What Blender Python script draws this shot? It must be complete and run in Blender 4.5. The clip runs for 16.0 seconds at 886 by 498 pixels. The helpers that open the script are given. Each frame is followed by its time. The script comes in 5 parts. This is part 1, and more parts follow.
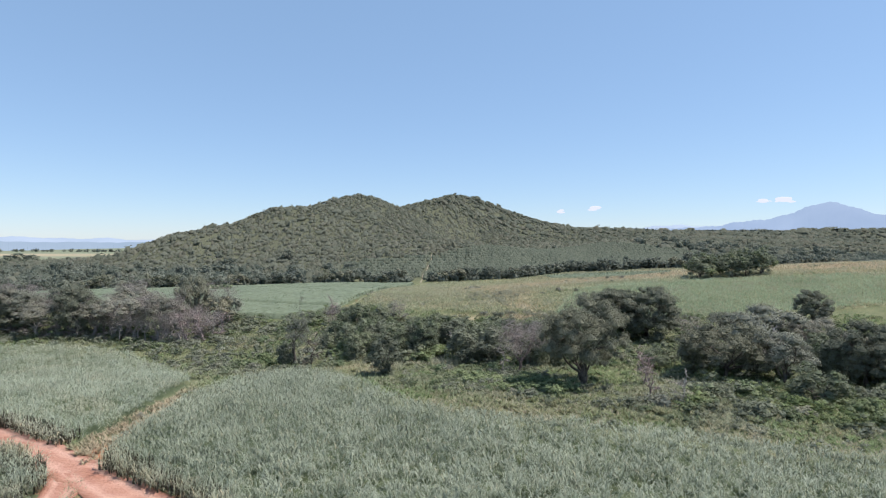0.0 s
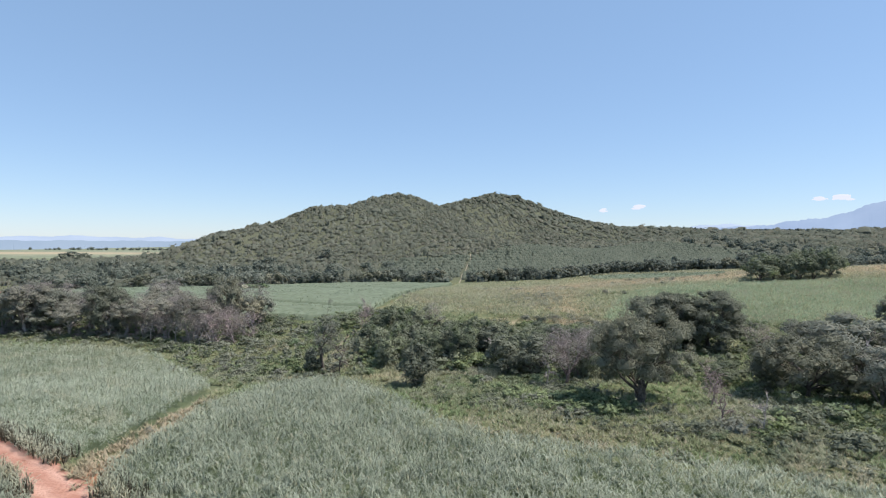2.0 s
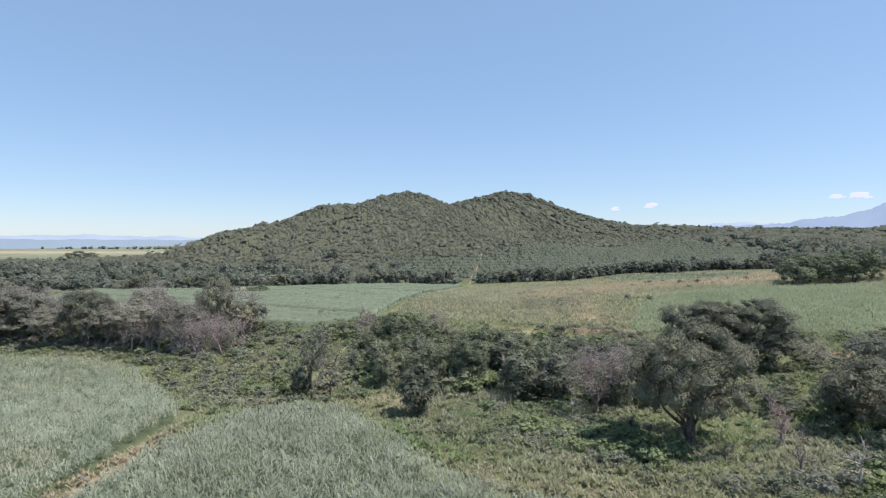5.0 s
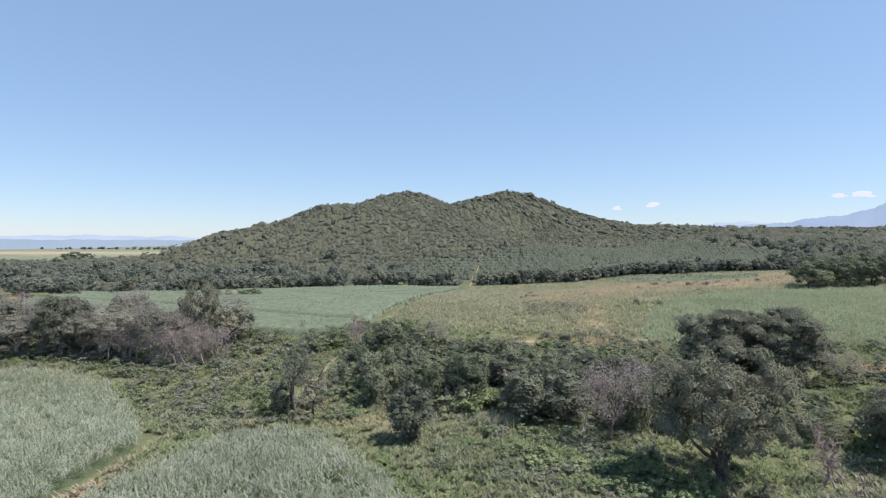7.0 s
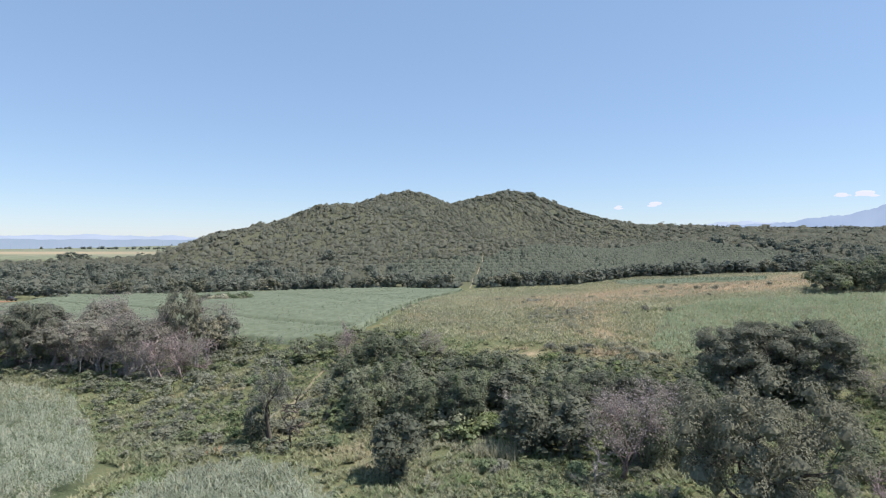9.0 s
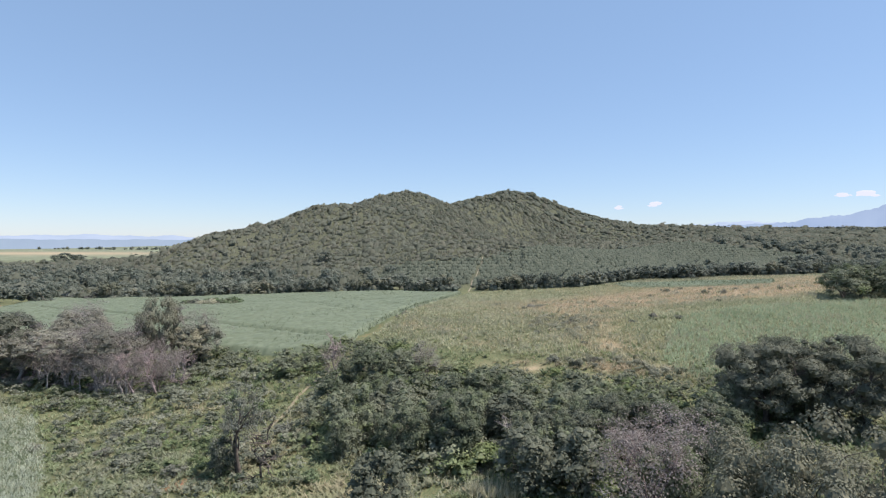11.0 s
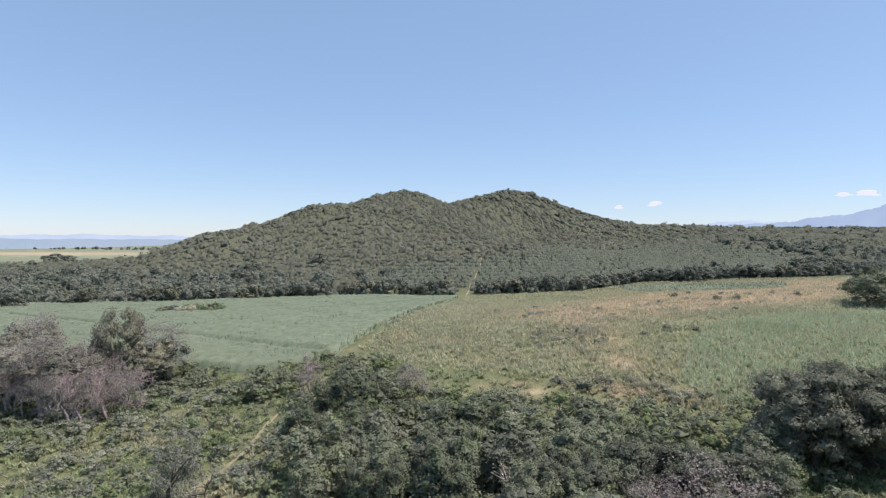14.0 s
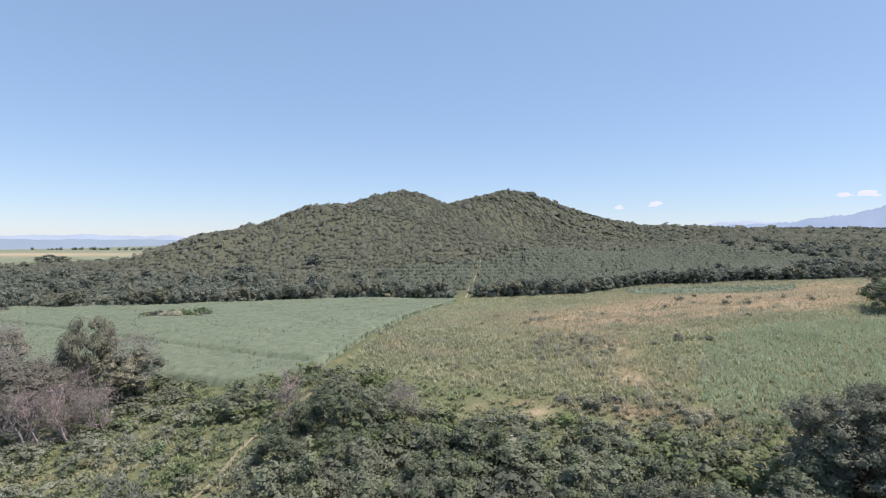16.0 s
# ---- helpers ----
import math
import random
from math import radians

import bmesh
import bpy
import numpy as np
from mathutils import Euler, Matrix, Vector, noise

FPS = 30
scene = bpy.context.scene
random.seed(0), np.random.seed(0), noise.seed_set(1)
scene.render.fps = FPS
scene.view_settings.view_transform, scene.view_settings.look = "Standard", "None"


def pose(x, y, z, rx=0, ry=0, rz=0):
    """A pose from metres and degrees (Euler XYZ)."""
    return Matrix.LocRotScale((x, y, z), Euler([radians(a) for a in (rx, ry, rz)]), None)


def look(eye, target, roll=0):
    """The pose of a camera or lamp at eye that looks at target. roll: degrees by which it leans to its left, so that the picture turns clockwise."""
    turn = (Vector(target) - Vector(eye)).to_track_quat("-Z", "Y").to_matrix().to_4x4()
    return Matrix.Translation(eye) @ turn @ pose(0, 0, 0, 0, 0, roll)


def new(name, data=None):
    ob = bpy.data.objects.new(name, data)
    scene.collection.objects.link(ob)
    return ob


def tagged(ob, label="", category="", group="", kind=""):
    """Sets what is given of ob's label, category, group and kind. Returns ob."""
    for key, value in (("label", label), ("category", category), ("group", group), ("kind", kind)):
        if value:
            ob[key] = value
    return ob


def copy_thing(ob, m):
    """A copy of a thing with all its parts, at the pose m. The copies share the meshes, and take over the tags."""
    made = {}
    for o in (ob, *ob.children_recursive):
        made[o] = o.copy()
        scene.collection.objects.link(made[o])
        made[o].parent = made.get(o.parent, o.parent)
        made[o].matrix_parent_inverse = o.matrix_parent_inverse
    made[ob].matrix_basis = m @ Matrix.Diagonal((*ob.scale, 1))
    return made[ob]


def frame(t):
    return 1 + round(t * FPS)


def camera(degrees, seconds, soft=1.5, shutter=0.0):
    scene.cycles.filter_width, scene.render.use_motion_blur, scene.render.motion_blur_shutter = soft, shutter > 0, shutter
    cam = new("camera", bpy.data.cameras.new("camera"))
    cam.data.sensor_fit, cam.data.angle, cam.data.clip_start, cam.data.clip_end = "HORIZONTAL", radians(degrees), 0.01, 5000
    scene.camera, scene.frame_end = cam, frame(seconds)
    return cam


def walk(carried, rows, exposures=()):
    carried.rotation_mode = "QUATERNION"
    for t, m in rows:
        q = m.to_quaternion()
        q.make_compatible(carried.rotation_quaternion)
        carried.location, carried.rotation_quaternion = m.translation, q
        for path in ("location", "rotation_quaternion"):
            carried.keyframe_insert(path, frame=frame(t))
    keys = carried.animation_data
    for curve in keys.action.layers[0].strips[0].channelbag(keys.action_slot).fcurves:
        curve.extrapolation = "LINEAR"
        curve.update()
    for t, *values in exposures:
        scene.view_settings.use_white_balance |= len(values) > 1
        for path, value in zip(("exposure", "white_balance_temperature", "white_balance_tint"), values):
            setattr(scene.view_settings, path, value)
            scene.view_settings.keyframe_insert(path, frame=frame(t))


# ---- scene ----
cam = camera(76.8, 16.0, soft=1.15)
PATH = [
    (0, (-4.11, -25.639, 19.003), (-3.921, -23.648, 18.986), 0.1),
    (0.5, (-3.758, -23.177, 19.011), (-3.627, -21.181, 18.994), 0.2),
    (1, (-3.465, -20.853, 19.021), (-3.383, -18.855, 19.002), 0.2),
    (1.5, (-3.194, -18.529, 18.996), (-3.136, -16.529, 18.977), 0.2),
    (2, (-2.951, -16.244, 18.977), (-2.904, -14.244, 18.957), 0.2),
    (2.5, (-2.753, -13.893, 18.966), (-2.713, -11.893, 18.945), 0.2),
    (3, (-2.565, -11.466, 19.079), (-2.536, -9.466, 19.057), 0.1),
    (3.5, (-2.415, -9.089, 19.208), (-2.397, -7.089, 19.186), 0.1),
    (4, (-2.17, -6.666, 19.338), (-2.157, -4.666, 19.315), 0.1),
    (6.5, (-1.353, 5.293, 20.081), (-1.347, 7.293, 20.055), 0.2),
    (7, (-0.951, 7.439, 20.281), (-0.946, 9.439, 20.255), 0.1),
    (7.5, (-0.614, 9.624, 20.531), (-0.611, 11.624, 20.504), 0.2),
    (8, (-0.344, 11.885, 20.788), (-0.343, 13.885, 20.76), 0.1),
    (8.5, (-0.038, 14.247, 21.047), (-0.038, 16.247, 21.019), 0.1),
    (9, (0.281, 16.619, 21.282), (0.281, 18.619, 21.254), 0.1),
    (11.5, (1.569, 27.642, 22.574), (1.569, 29.642, 22.545), 0.1),
    (12, (1.823, 29.887, 22.77), (1.823, 31.887, 22.74), 0.1),
    (12.5, (2.147, 32.169, 23.015), (2.147, 34.169, 22.985), 0.1),
    (13, (2.43, 34.471, 23.213), (2.43, 36.471, 23.183), 0.1),
    (13.5, (2.68, 36.719, 23.327), (2.68, 38.719, 23.297), 0.1),
    (14, (2.996, 38.961, 23.36), (2.997, 40.961, 23.33), 0.1),
    (14.5, (3.208, 41.259, 23.502), (3.208, 43.258, 23.472), 0.1),
    (15, (3.512, 43.523, 23.689), (3.513, 45.523, 23.658), 0.1),
    (15.5, (3.82, 45.743, 23.862), (3.821, 47.743, 23.832), 0.1),
    (16, (4.062, 48.01, 24.011), (4.063, 50.01, 23.982), 0.1),
]
walk(cam, [(t, look(e, g, r)) for t, e, g, r in PATH], [(0, 0.40, 6500, 15), (8, 0.40, 6570, 17), (12.5, 0.40, 6620, 18.5), (16, 0.40, 6670, 20)])

# ---------------------------------------------------------------- world and sun
SUN_AZ, SUN_EL = 96.0, 61.0          # degrees clockwise from +y, degrees above the horizon
world = bpy.data.worlds.new("world")
scene.world = world
world.use_nodes = True
wn = world.node_tree.nodes
sky = wn.new("ShaderNodeTexSky")
sky.sky_type = "NISHITA"
sky.sun_disc = False
sky.sun_elevation, sky.sun_rotation = radians(SUN_EL), radians(SUN_AZ)
sky.air_density, sky.dust_density, sky.ozone_density = 1.0, 0.25, 3.2
sky.altitude = 600
wn["Background"].inputs[1].default_value = 0.064
world.node_tree.links.new(sky.outputs[0], wn["Background"].inputs[0])
haze = wn.new("ShaderNodeBackground")
haze.inputs[0].default_value, haze.inputs[1].default_value = (0.33, 0.56, 0.82, 1), 0.36
both = wn.new("ShaderNodeAddShader")
world.node_tree.links.new(wn["Background"].outputs[0], both.inputs[0])
world.node_tree.links.new(haze.outputs[0], both.inputs[1])
world.node_tree.links.new(both.outputs[0], wn["World Output"].inputs["Surface"])
sun = new("sun", bpy.data.lights.new("sun", "SUN"))
sun.data.energy, sun.data.angle, sun.data.color = 4.8, radians(0.55), (1.0, 0.945, 0.86)
sun_way = Vector((math.sin(radians(SUN_AZ)) * math.cos(radians(SUN_EL)), math.cos(radians(SUN_AZ)) * math.cos(radians(SUN_EL)), math.sin(radians(SUN_EL))))
sun.matrix_basis = look(sun_way * 50, (0, 0, 0))
scene.view_settings.exposure = 0.38
scene.view_settings.use_white_balance = True
scene.view_settings.white_balance_temperature, scene.view_settings.white_balance_tint = 6400, 12


# ---------------------------------------------------------------- materials
def material(name):
    m = bpy.data.materials.new(name)
    m.use_nodes = True
    return m, m.node_tree.nodes, m.node_tree.links


def value_node(nodes, links, op, a, b):
    n = nodes.new("ShaderNodeMath")
    n.operation = op
    for i, v in enumerate((a, b)):
        if isinstance(v, (int, float)):
            n.inputs[i].default_value = v
        else:
            links.new(v, n.inputs[i])
    return n.outputs[0]


def mix_node(nodes, links, fac, a, b):
    n = nodes.new("ShaderNodeMix")
    n.data_type = "RGBA"
    n.clamp_factor = True
    for i, v in ((0, fac), (6, a), (7, b)):
        if isinstance(v, (int, float)):
            n.inputs[i].default_value = v
        elif isinstance(v, tuple):
            n.inputs[i].default_value = (*v, 1)
        else:
            links.new(v, n.inputs[i])
    return n.outputs[2]


def noise_node(nodes, links, scale, detail=3.0):
    tc = nodes.new("ShaderNodeTexCoord")
    n = nodes.new("ShaderNodeTexNoise")
    n.inputs["Scale"].default_value, n.inputs["Detail"].default_value = scale, detail
    links.new(tc.outputs["Object"], n.inputs["Vector"])
    return n.outputs["Fac"]


def ramp(nodes, links, fac, low, high):
    n = nodes.new("ShaderNodeMapRange")
    n.inputs["From Min"].default_value, n.inputs["From Max"].default_value = low, high
    links.new(fac, n.inputs["Value"])
    return n.outputs["Result"]


def attribute(nodes, name):
    n = nodes.new("ShaderNodeAttribute")
    n.attribute_name = name
    return n.outputs["Fac"]


def leaf_material(name, dark, light, dry=None, tone=False, gloss=0.7, through_light=0.2, patch=0.0, dry_from="dry", shine=0.1, fresh=None, fresh_scale=0.11, fresh_from=0.49, grain=0.34):
    """Foliage: the tone varies from plant to plant and from leaf to leaf."""
    m, nodes, links = material(name)
    bsdf = nodes["Principled BSDF"]
    geo = nodes.new("ShaderNodeNewGeometry")
    if tone:
        base = attribute(nodes, "tone")
    else:
        base = nodes.new("ShaderNodeObjectInfo").outputs["Random"]
    fac = value_node(nodes, links, "ADD", value_node(nodes, links, "MULTIPLY", base, 0.94 - grain), value_node(nodes, links, "MULTIPLY", geo.outputs["Random Per Island"], grain))
    if patch:
        fac = value_node(nodes, links, "ADD", fac, value_node(nodes, links, "MULTIPLY", value_node(nodes, links, "SUBTRACT", noise_node(nodes, links, patch, 4.0), 0.5), 1.1))
    col = mix_node(nodes, links, fac, dark, light)
    if fresh:
        lush = mix_node(nodes, links, fac, fresh[0], fresh[1])
        col = mix_node(nodes, links, ramp(nodes, links, noise_node(nodes, links, fresh_scale, 3.0), fresh_from, fresh_from + 0.14), col, lush)
    if dry:
        col = mix_node(nodes, links, attribute(nodes, dry_from), col, dry)
    links.new(col, bsdf.inputs["Base Color"])
    bsdf.inputs["Roughness"].default_value = gloss
    bsdf.inputs["Specular IOR Level"].default_value = shine
    trans = nodes.new("ShaderNodeBsdfTranslucent")
    links.new(col, trans.inputs["Color"])
    mixer = nodes.new("ShaderNodeMixShader")
    mixer.inputs[0].default_value = through_light
    links.new(bsdf.outputs[0], mixer.inputs[1])
    links.new(trans.outputs[0], mixer.inputs[2])
    links.new(mixer.outputs[0], nodes["Material Output"].inputs["Surface"])
    return m


def bark_material(name, dark, light, scale=3.0):
    m, nodes, links = material(name)
    bsdf = nodes["Principled BSDF"]
    n = noise_node(nodes, links, scale, 6.0)
    links.new(mix_node(nodes, links, ramp(nodes, links, n, 0.35, 0.7), dark, light), bsdf.inputs["Base Color"])
    bsdf.inputs["Roughness"].default_value = 0.85
    bump = nodes.new("ShaderNodeBump")
    bump.inputs["Strength"].default_value, bump.inputs["Distance"].default_value = 0.6, 0.05
    links.new(n, bump.inputs["Height"])
    links.new(bump.outputs[0], bsdf.inputs["Normal"])
    return m


def ground_material():
    m, nodes, links = material("ground_soil_and_grass")
    bsdf = nodes["Principled BSDF"]
    fine, mid, wide = noise_node(nodes, links, 2.2, 6.0), noise_node(nodes, links, 0.22, 5.0), noise_node(nodes, links, 0.025, 4.0)
    grass = mix_node(nodes, links, ramp(nodes, links, mid, 0.35, 0.68), (0.082, 0.108, 0.055), (0.145, 0.165, 0.088))
    grass = mix_node(nodes, links, ramp(nodes, links, fine, 0.4, 0.75), grass, (0.175, 0.16, 0.085))
    tan = mix_node(nodes, links, ramp(nodes, links, mid, 0.35, 0.7), (0.20, 0.158, 0.10), (0.33, 0.27, 0.175))
    wobble = value_node(nodes, links, "MULTIPLY", value_node(nodes, links, "SUBTRACT", value_node(nodes, links, "ADD", mid, wide), 1.0), 1.4)
    dry = value_node(nodes, links, "ADD", attribute(nodes, "dry"), wobble)
    col = mix_node(nodes, links, ramp(nodes, links, dry, 0.3, 0.8), grass, tan)
    far = mix_node(nodes, links, ramp(nodes, links, wide, 0.4, 0.62), (0.14, 0.17, 0.11), (0.215, 0.23, 0.155))
    far = mix_node(nodes, links, attribute(nodes, "dry"), far, (0.36, 0.295, 0.20))
    col = mix_node(nodes, links, attribute(nodes, "far"), col, far)
    cane = mix_node(nodes, links, mid, (0.065, 0.085, 0.045), (0.105, 0.13, 0.07))
    col = mix_node(nodes, links, attribute(nodes, "cane"), col, cane)
    wood = mix_node(nodes, links, mid, (0.078, 0.087, 0.056), (0.115, 0.12, 0.078))
    col = mix_node(nodes, links, attribute(nodes, "wood"), col, wood)
    soil = value_node(nodes, links, "ADD", attribute(nodes, "soil"), value_node(nodes, links, "MULTIPLY", value_node(nodes, links, "SUBTRACT", fine, 0.5), 0.8))
    red = mix_node(nodes, links, mid, (0.30, 0.135, 0.075), (0.43, 0.215, 0.13))
    col = mix_node(nodes, links, ramp(nodes, links, soil, 0.35, 0.65), col, red)
    links.new(col, bsdf.inputs["Base Color"])
    bsdf.inputs["Roughness"].default_value = 0.95
    bsdf.inputs["Specular IOR Level"].default_value = 0.1
    bump = nodes.new("ShaderNodeBump")
    bump.inputs["Strength"].default_value, bump.inputs["Distance"].default_value = 0.7, 0.35
    links.new(fine, bump.inputs["Height"])
    links.new(bump.outputs[0], bsdf.inputs["Normal"])
    return m


def road_material():
    """Packed red earth with paler wheel tracks and a darker, loose middle and edges."""
    m, nodes, links = material("red_laterite_road")
    bsdf = nodes["Principled BSDF"]
    fine, mid = noise_node(nodes, links, 3.0, 6.0), noise_node(nodes, links, 0.35, 4.0)
    col = mix_node(nodes, links, ramp(nodes, links, mid, 0.3, 0.7), (0.30, 0.135, 0.09), (0.41, 0.225, 0.16))
    track = value_node(nodes, links, "ADD", attribute(nodes, "track"), value_node(nodes, links, "MULTIPLY", value_node(nodes, links, "SUBTRACT", mid, 0.5), 0.9))
    col = mix_node(nodes, links, ramp(nodes, links, track, 0.35, 0.9), col, (0.46, 0.275, 0.205))
    col = mix_node(nodes, links, ramp(nodes, links, track, 0.25, -0.35), col, (0.27, 0.125, 0.075))
    col = mix_node(nodes, links, ramp(nodes, links, fine, 0.6, 0.85), col, (0.25, 0.115, 0.075))
    links.new(col, bsdf.inputs["Base Color"])
    bsdf.inputs["Roughness"].default_value = 0.95
    bump = nodes.new("ShaderNodeBump")
    bump.inputs["Strength"].default_value, bump.inputs["Distance"].default_value = 0.9, 0.2
    links.new(fine, bump.inputs["Height"])
    links.new(bump.outputs[0], bsdf.inputs["Normal"])
    return m


def glow_backdrop_material(name, low, high, glow):
    """Mountains seen through kilometres of air: a plain far backdrop, haze painted as emission."""
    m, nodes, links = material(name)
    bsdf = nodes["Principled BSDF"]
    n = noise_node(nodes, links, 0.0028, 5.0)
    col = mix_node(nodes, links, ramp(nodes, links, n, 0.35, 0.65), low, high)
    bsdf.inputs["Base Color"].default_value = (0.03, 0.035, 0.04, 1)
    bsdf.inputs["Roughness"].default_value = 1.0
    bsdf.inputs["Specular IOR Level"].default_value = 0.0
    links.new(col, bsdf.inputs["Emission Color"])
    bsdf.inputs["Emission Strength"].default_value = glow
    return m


M_GROUND, M_ROAD = ground_material(), road_material()
M_CANE = leaf_material("cane_leaf", (0.142, 0.172, 0.120), (0.372, 0.410, 0.306), dry=(0.40, 0.33, 0.200), tone=True, gloss=0.42, patch=0.12, shine=0.25)
M_CANE_FAR = leaf_material("cane_leaf_far_field", (0.152, 0.188, 0.126), (0.255, 0.298, 0.206), tone=True, gloss=0.5, patch=0.05, through_light=0.4)
M_WEED = leaf_material("field_grass_blade", (0.225, 0.255, 0.150), (0.51, 0.515, 0.353), dry=(0.47, 0.385, 0.264), tone=True, gloss=0.6, patch=0.06, through_light=0.4)
M_HERB = leaf_material("valley_herb_leaf", (0.165, 0.190, 0.122), (0.36, 0.378, 0.262), fresh=((0.125, 0.178, 0.081), (0.295, 0.362, 0.187)), fresh_scale=0.06, fresh_from=0.38, dry=(0.40, 0.34, 0.237), tone=True, patch=0.07, through_light=0.35)
M_DARK = leaf_material("dark_evergreen_leaf", (0.095, 0.108, 0.079), (0.23, 0.24, 0.180), through_light=0.3)
M_OLIVE = leaf_material("olive_tree_leaf", (0.181, 0.181, 0.146), (0.373, 0.367, 0.298), through_light=0.4)
M_BIG = leaf_material("grey_green_crown_leaf", (0.124, 0.130, 0.091), (0.275, 0.278, 0.203), through_light=0.3)
M_VINE = leaf_material("creeper_leaf", (0.092, 0.112, 0.075), (0.235, 0.258, 0.180), fresh=((0.090, 0.125, 0.051), (0.24, 0.295, 0.130)), through_light=0.3)
M_CREEP = leaf_material("hanging_creeper_leaf", (0.100, 0.114, 0.083), (0.205, 0.220, 0.160), through_light=0.3)
M_GREY = leaf_material("grey_green_leaf", (0.118, 0.130, 0.103), (0.265, 0.275, 0.220), through_light=0.3)
M_BRIGHT = leaf_material("fresh_shrub_leaf", (0.085, 0.122, 0.062), (0.23, 0.285, 0.164))
M_PURPLE = leaf_material("withered_purple_leaf", (0.197, 0.177, 0.159), (0.364, 0.331, 0.305), through_light=0.45)
M_GOLD = leaf_material("yellowing_leaf", (0.125, 0.120, 0.079), (0.32, 0.305, 0.214))
M_WOODS = leaf_material("hill_woodland_leaf", (0.128, 0.147, 0.113), (0.206, 0.223, 0.173), grain=0.14, dry=(0.233, 0.209, 0.163), tone=True, patch=0.012, gloss=0.85, through_light=0.5)
M_ORCHARD = leaf_material("orchard_leaf", (0.090, 0.112, 0.086), (0.148, 0.167, 0.127), grain=0.2, tone=True, gloss=0.85, through_light=0.3)
M_FARWOOD = leaf_material("far_woodland_leaf", (0.118, 0.138, 0.106), (0.184, 0.203, 0.156), grain=0.14, dry=(0.225, 0.21, 0.161), tone=True, patch=0.012, gloss=0.85, through_light=0.5)
M_FOOT = leaf_material("foothill_tree_leaf", (0.110, 0.134, 0.109), (0.235, 0.255, 0.203), grain=0.16, tone=True, gloss=0.85, through_light=0.35)
M_EDGE = leaf_material("wood_edge_leaf", (0.095, 0.116, 0.096), (0.225, 0.245, 0.195), through_light=0.35)
M_EDGE_OLIVE = leaf_material("wood_edge_olive_leaf", (0.105, 0.118, 0.081), (0.235, 0.235, 0.171))
M_BARK = bark_material("grey_brown_bark", (0.05, 0.04, 0.032), (0.16, 0.135, 0.11))
M_PALE = bark_material("bleached_dead_wood", (0.22, 0.19, 0.17), (0.48, 0.44, 0.40))
M_GREYWOOD = bark_material("grey_dead_wood", (0.19, 0.165, 0.15), (0.42, 0.375, 0.345))
M_ROSE = bark_material("rosy_dead_twig", (0.23, 0.175, 0.165), (0.41, 0.335, 0.32))
M_TWIG = bark_material("purple_grey_twig", (0.12, 0.09, 0.085), (0.27, 0.21, 0.20))
# Far ranges: the blue of the air in between is painted as glow.
M_BLUE = glow_backdrop_material("glow_haze_mountain", (0.25, 0.345, 0.50), (0.29, 0.39, 0.545), 1.0)
M_LOWLAND = glow_backdrop_material("glow_haze_lowland", (0.245, 0.335, 0.44), (0.275, 0.365, 0.47), 1.0)
M_PALEBLUE = glow_backdrop_material("glow_haze_range", (0.36, 0.46, 0.60), (0.40, 0.50, 0.64), 1.0)

# ---------------------------------------------------------------- the lie of the land
BASE_LEVEL = -3.0
# centre x, centre y, reach x, reach y, rise
NEAR_BUMPS = [
    (-50, 110, 60, 35, -4.1), (40, 95, 60, 30, -1.6), (70, 180, 60, 40, 4.3), (-60, 210, 70, 50, 2.0),
    (140, 230, 70, 60, 4.3), (20, 330, 120, 60, -4.0), (0, 0, 120, 60, -2.9), (-190, 330, 140, 90, -4.9),
    (-60, 150, 35, 25, -2.4), (10, 145, 30, 20, 1.6), (250, 200, 100, 120, 13.5), (-130, 110, 80, 80, -5.0),
]
HILL_BUMPS = [
    (-210, 560, 60, 70, 27.0), (-150, 660, 70, 80, 40.9), (-115, 770, 80, 80, 41.3), (-55, 850, 80, 90, 57.9),
    (30, 940, 90, 100, 59.0), (161, 1200, 90, 150, 87.0), (270, 1170, 110, 150, 47.4), (60, 560, 110, 110, 19.2),
    (90, 1130, 60, 120, 61.4), (0, 760, 80, 90, 44.5), (-250, 850, 90, 120, 48.0), (-50, 640, 90, 90, 40.8),
    (-60, 500, 80, 70, 8.3), (100, 1000, 90, 90, 45.6),
]
PLAIN_BUMPS = [
    (300, 650, 130, 130, 23.1), (180, 900, 110, 120, 19.9), (360, 1170, 90, 150, 0.3), (456, 1200, 200, 250, 38.6),
    (800, 1300, 300, 300, 38.7), (1300, 1300, 350, 350, 51.5), (1900, 1400, 500, 500, 29.5), (500, 1700, 500, 300, 34.3),
    (-3000, 2700, 1100, 1300, -48.0), (300, 400, 140, 100, 4.2), (600, 800, 250, 250, 21.3),
]


def height(x, y):
    x, y = np.asarray(x, float), np.asarray(y, float)
    z = np.full(np.broadcast(x, y).shape, BASE_LEVEL)
    for cx, cy, sx, sy, h in NEAR_BUMPS + HILL_BUMPS + PLAIN_BUMPS:
        z = z + h * np.exp(-((x - cx) / sx) ** 2 - ((y - cy) / sy) ** 2)
    return z


def inside(poly, x, y):
    x, y = np.asarray(x, float), np.asarray(y, float)
    hit = np.zeros(x.shape, bool)
    for (ax, ay), (bx, by) in zip(poly, poly[1:] + poly[:1]):
        cross = (ay > y) != (by > y)
        hit ^= cross & (x < (bx - ax) * (y - ay) / ((by - ay) or 1e-9) + ax)
    return hit


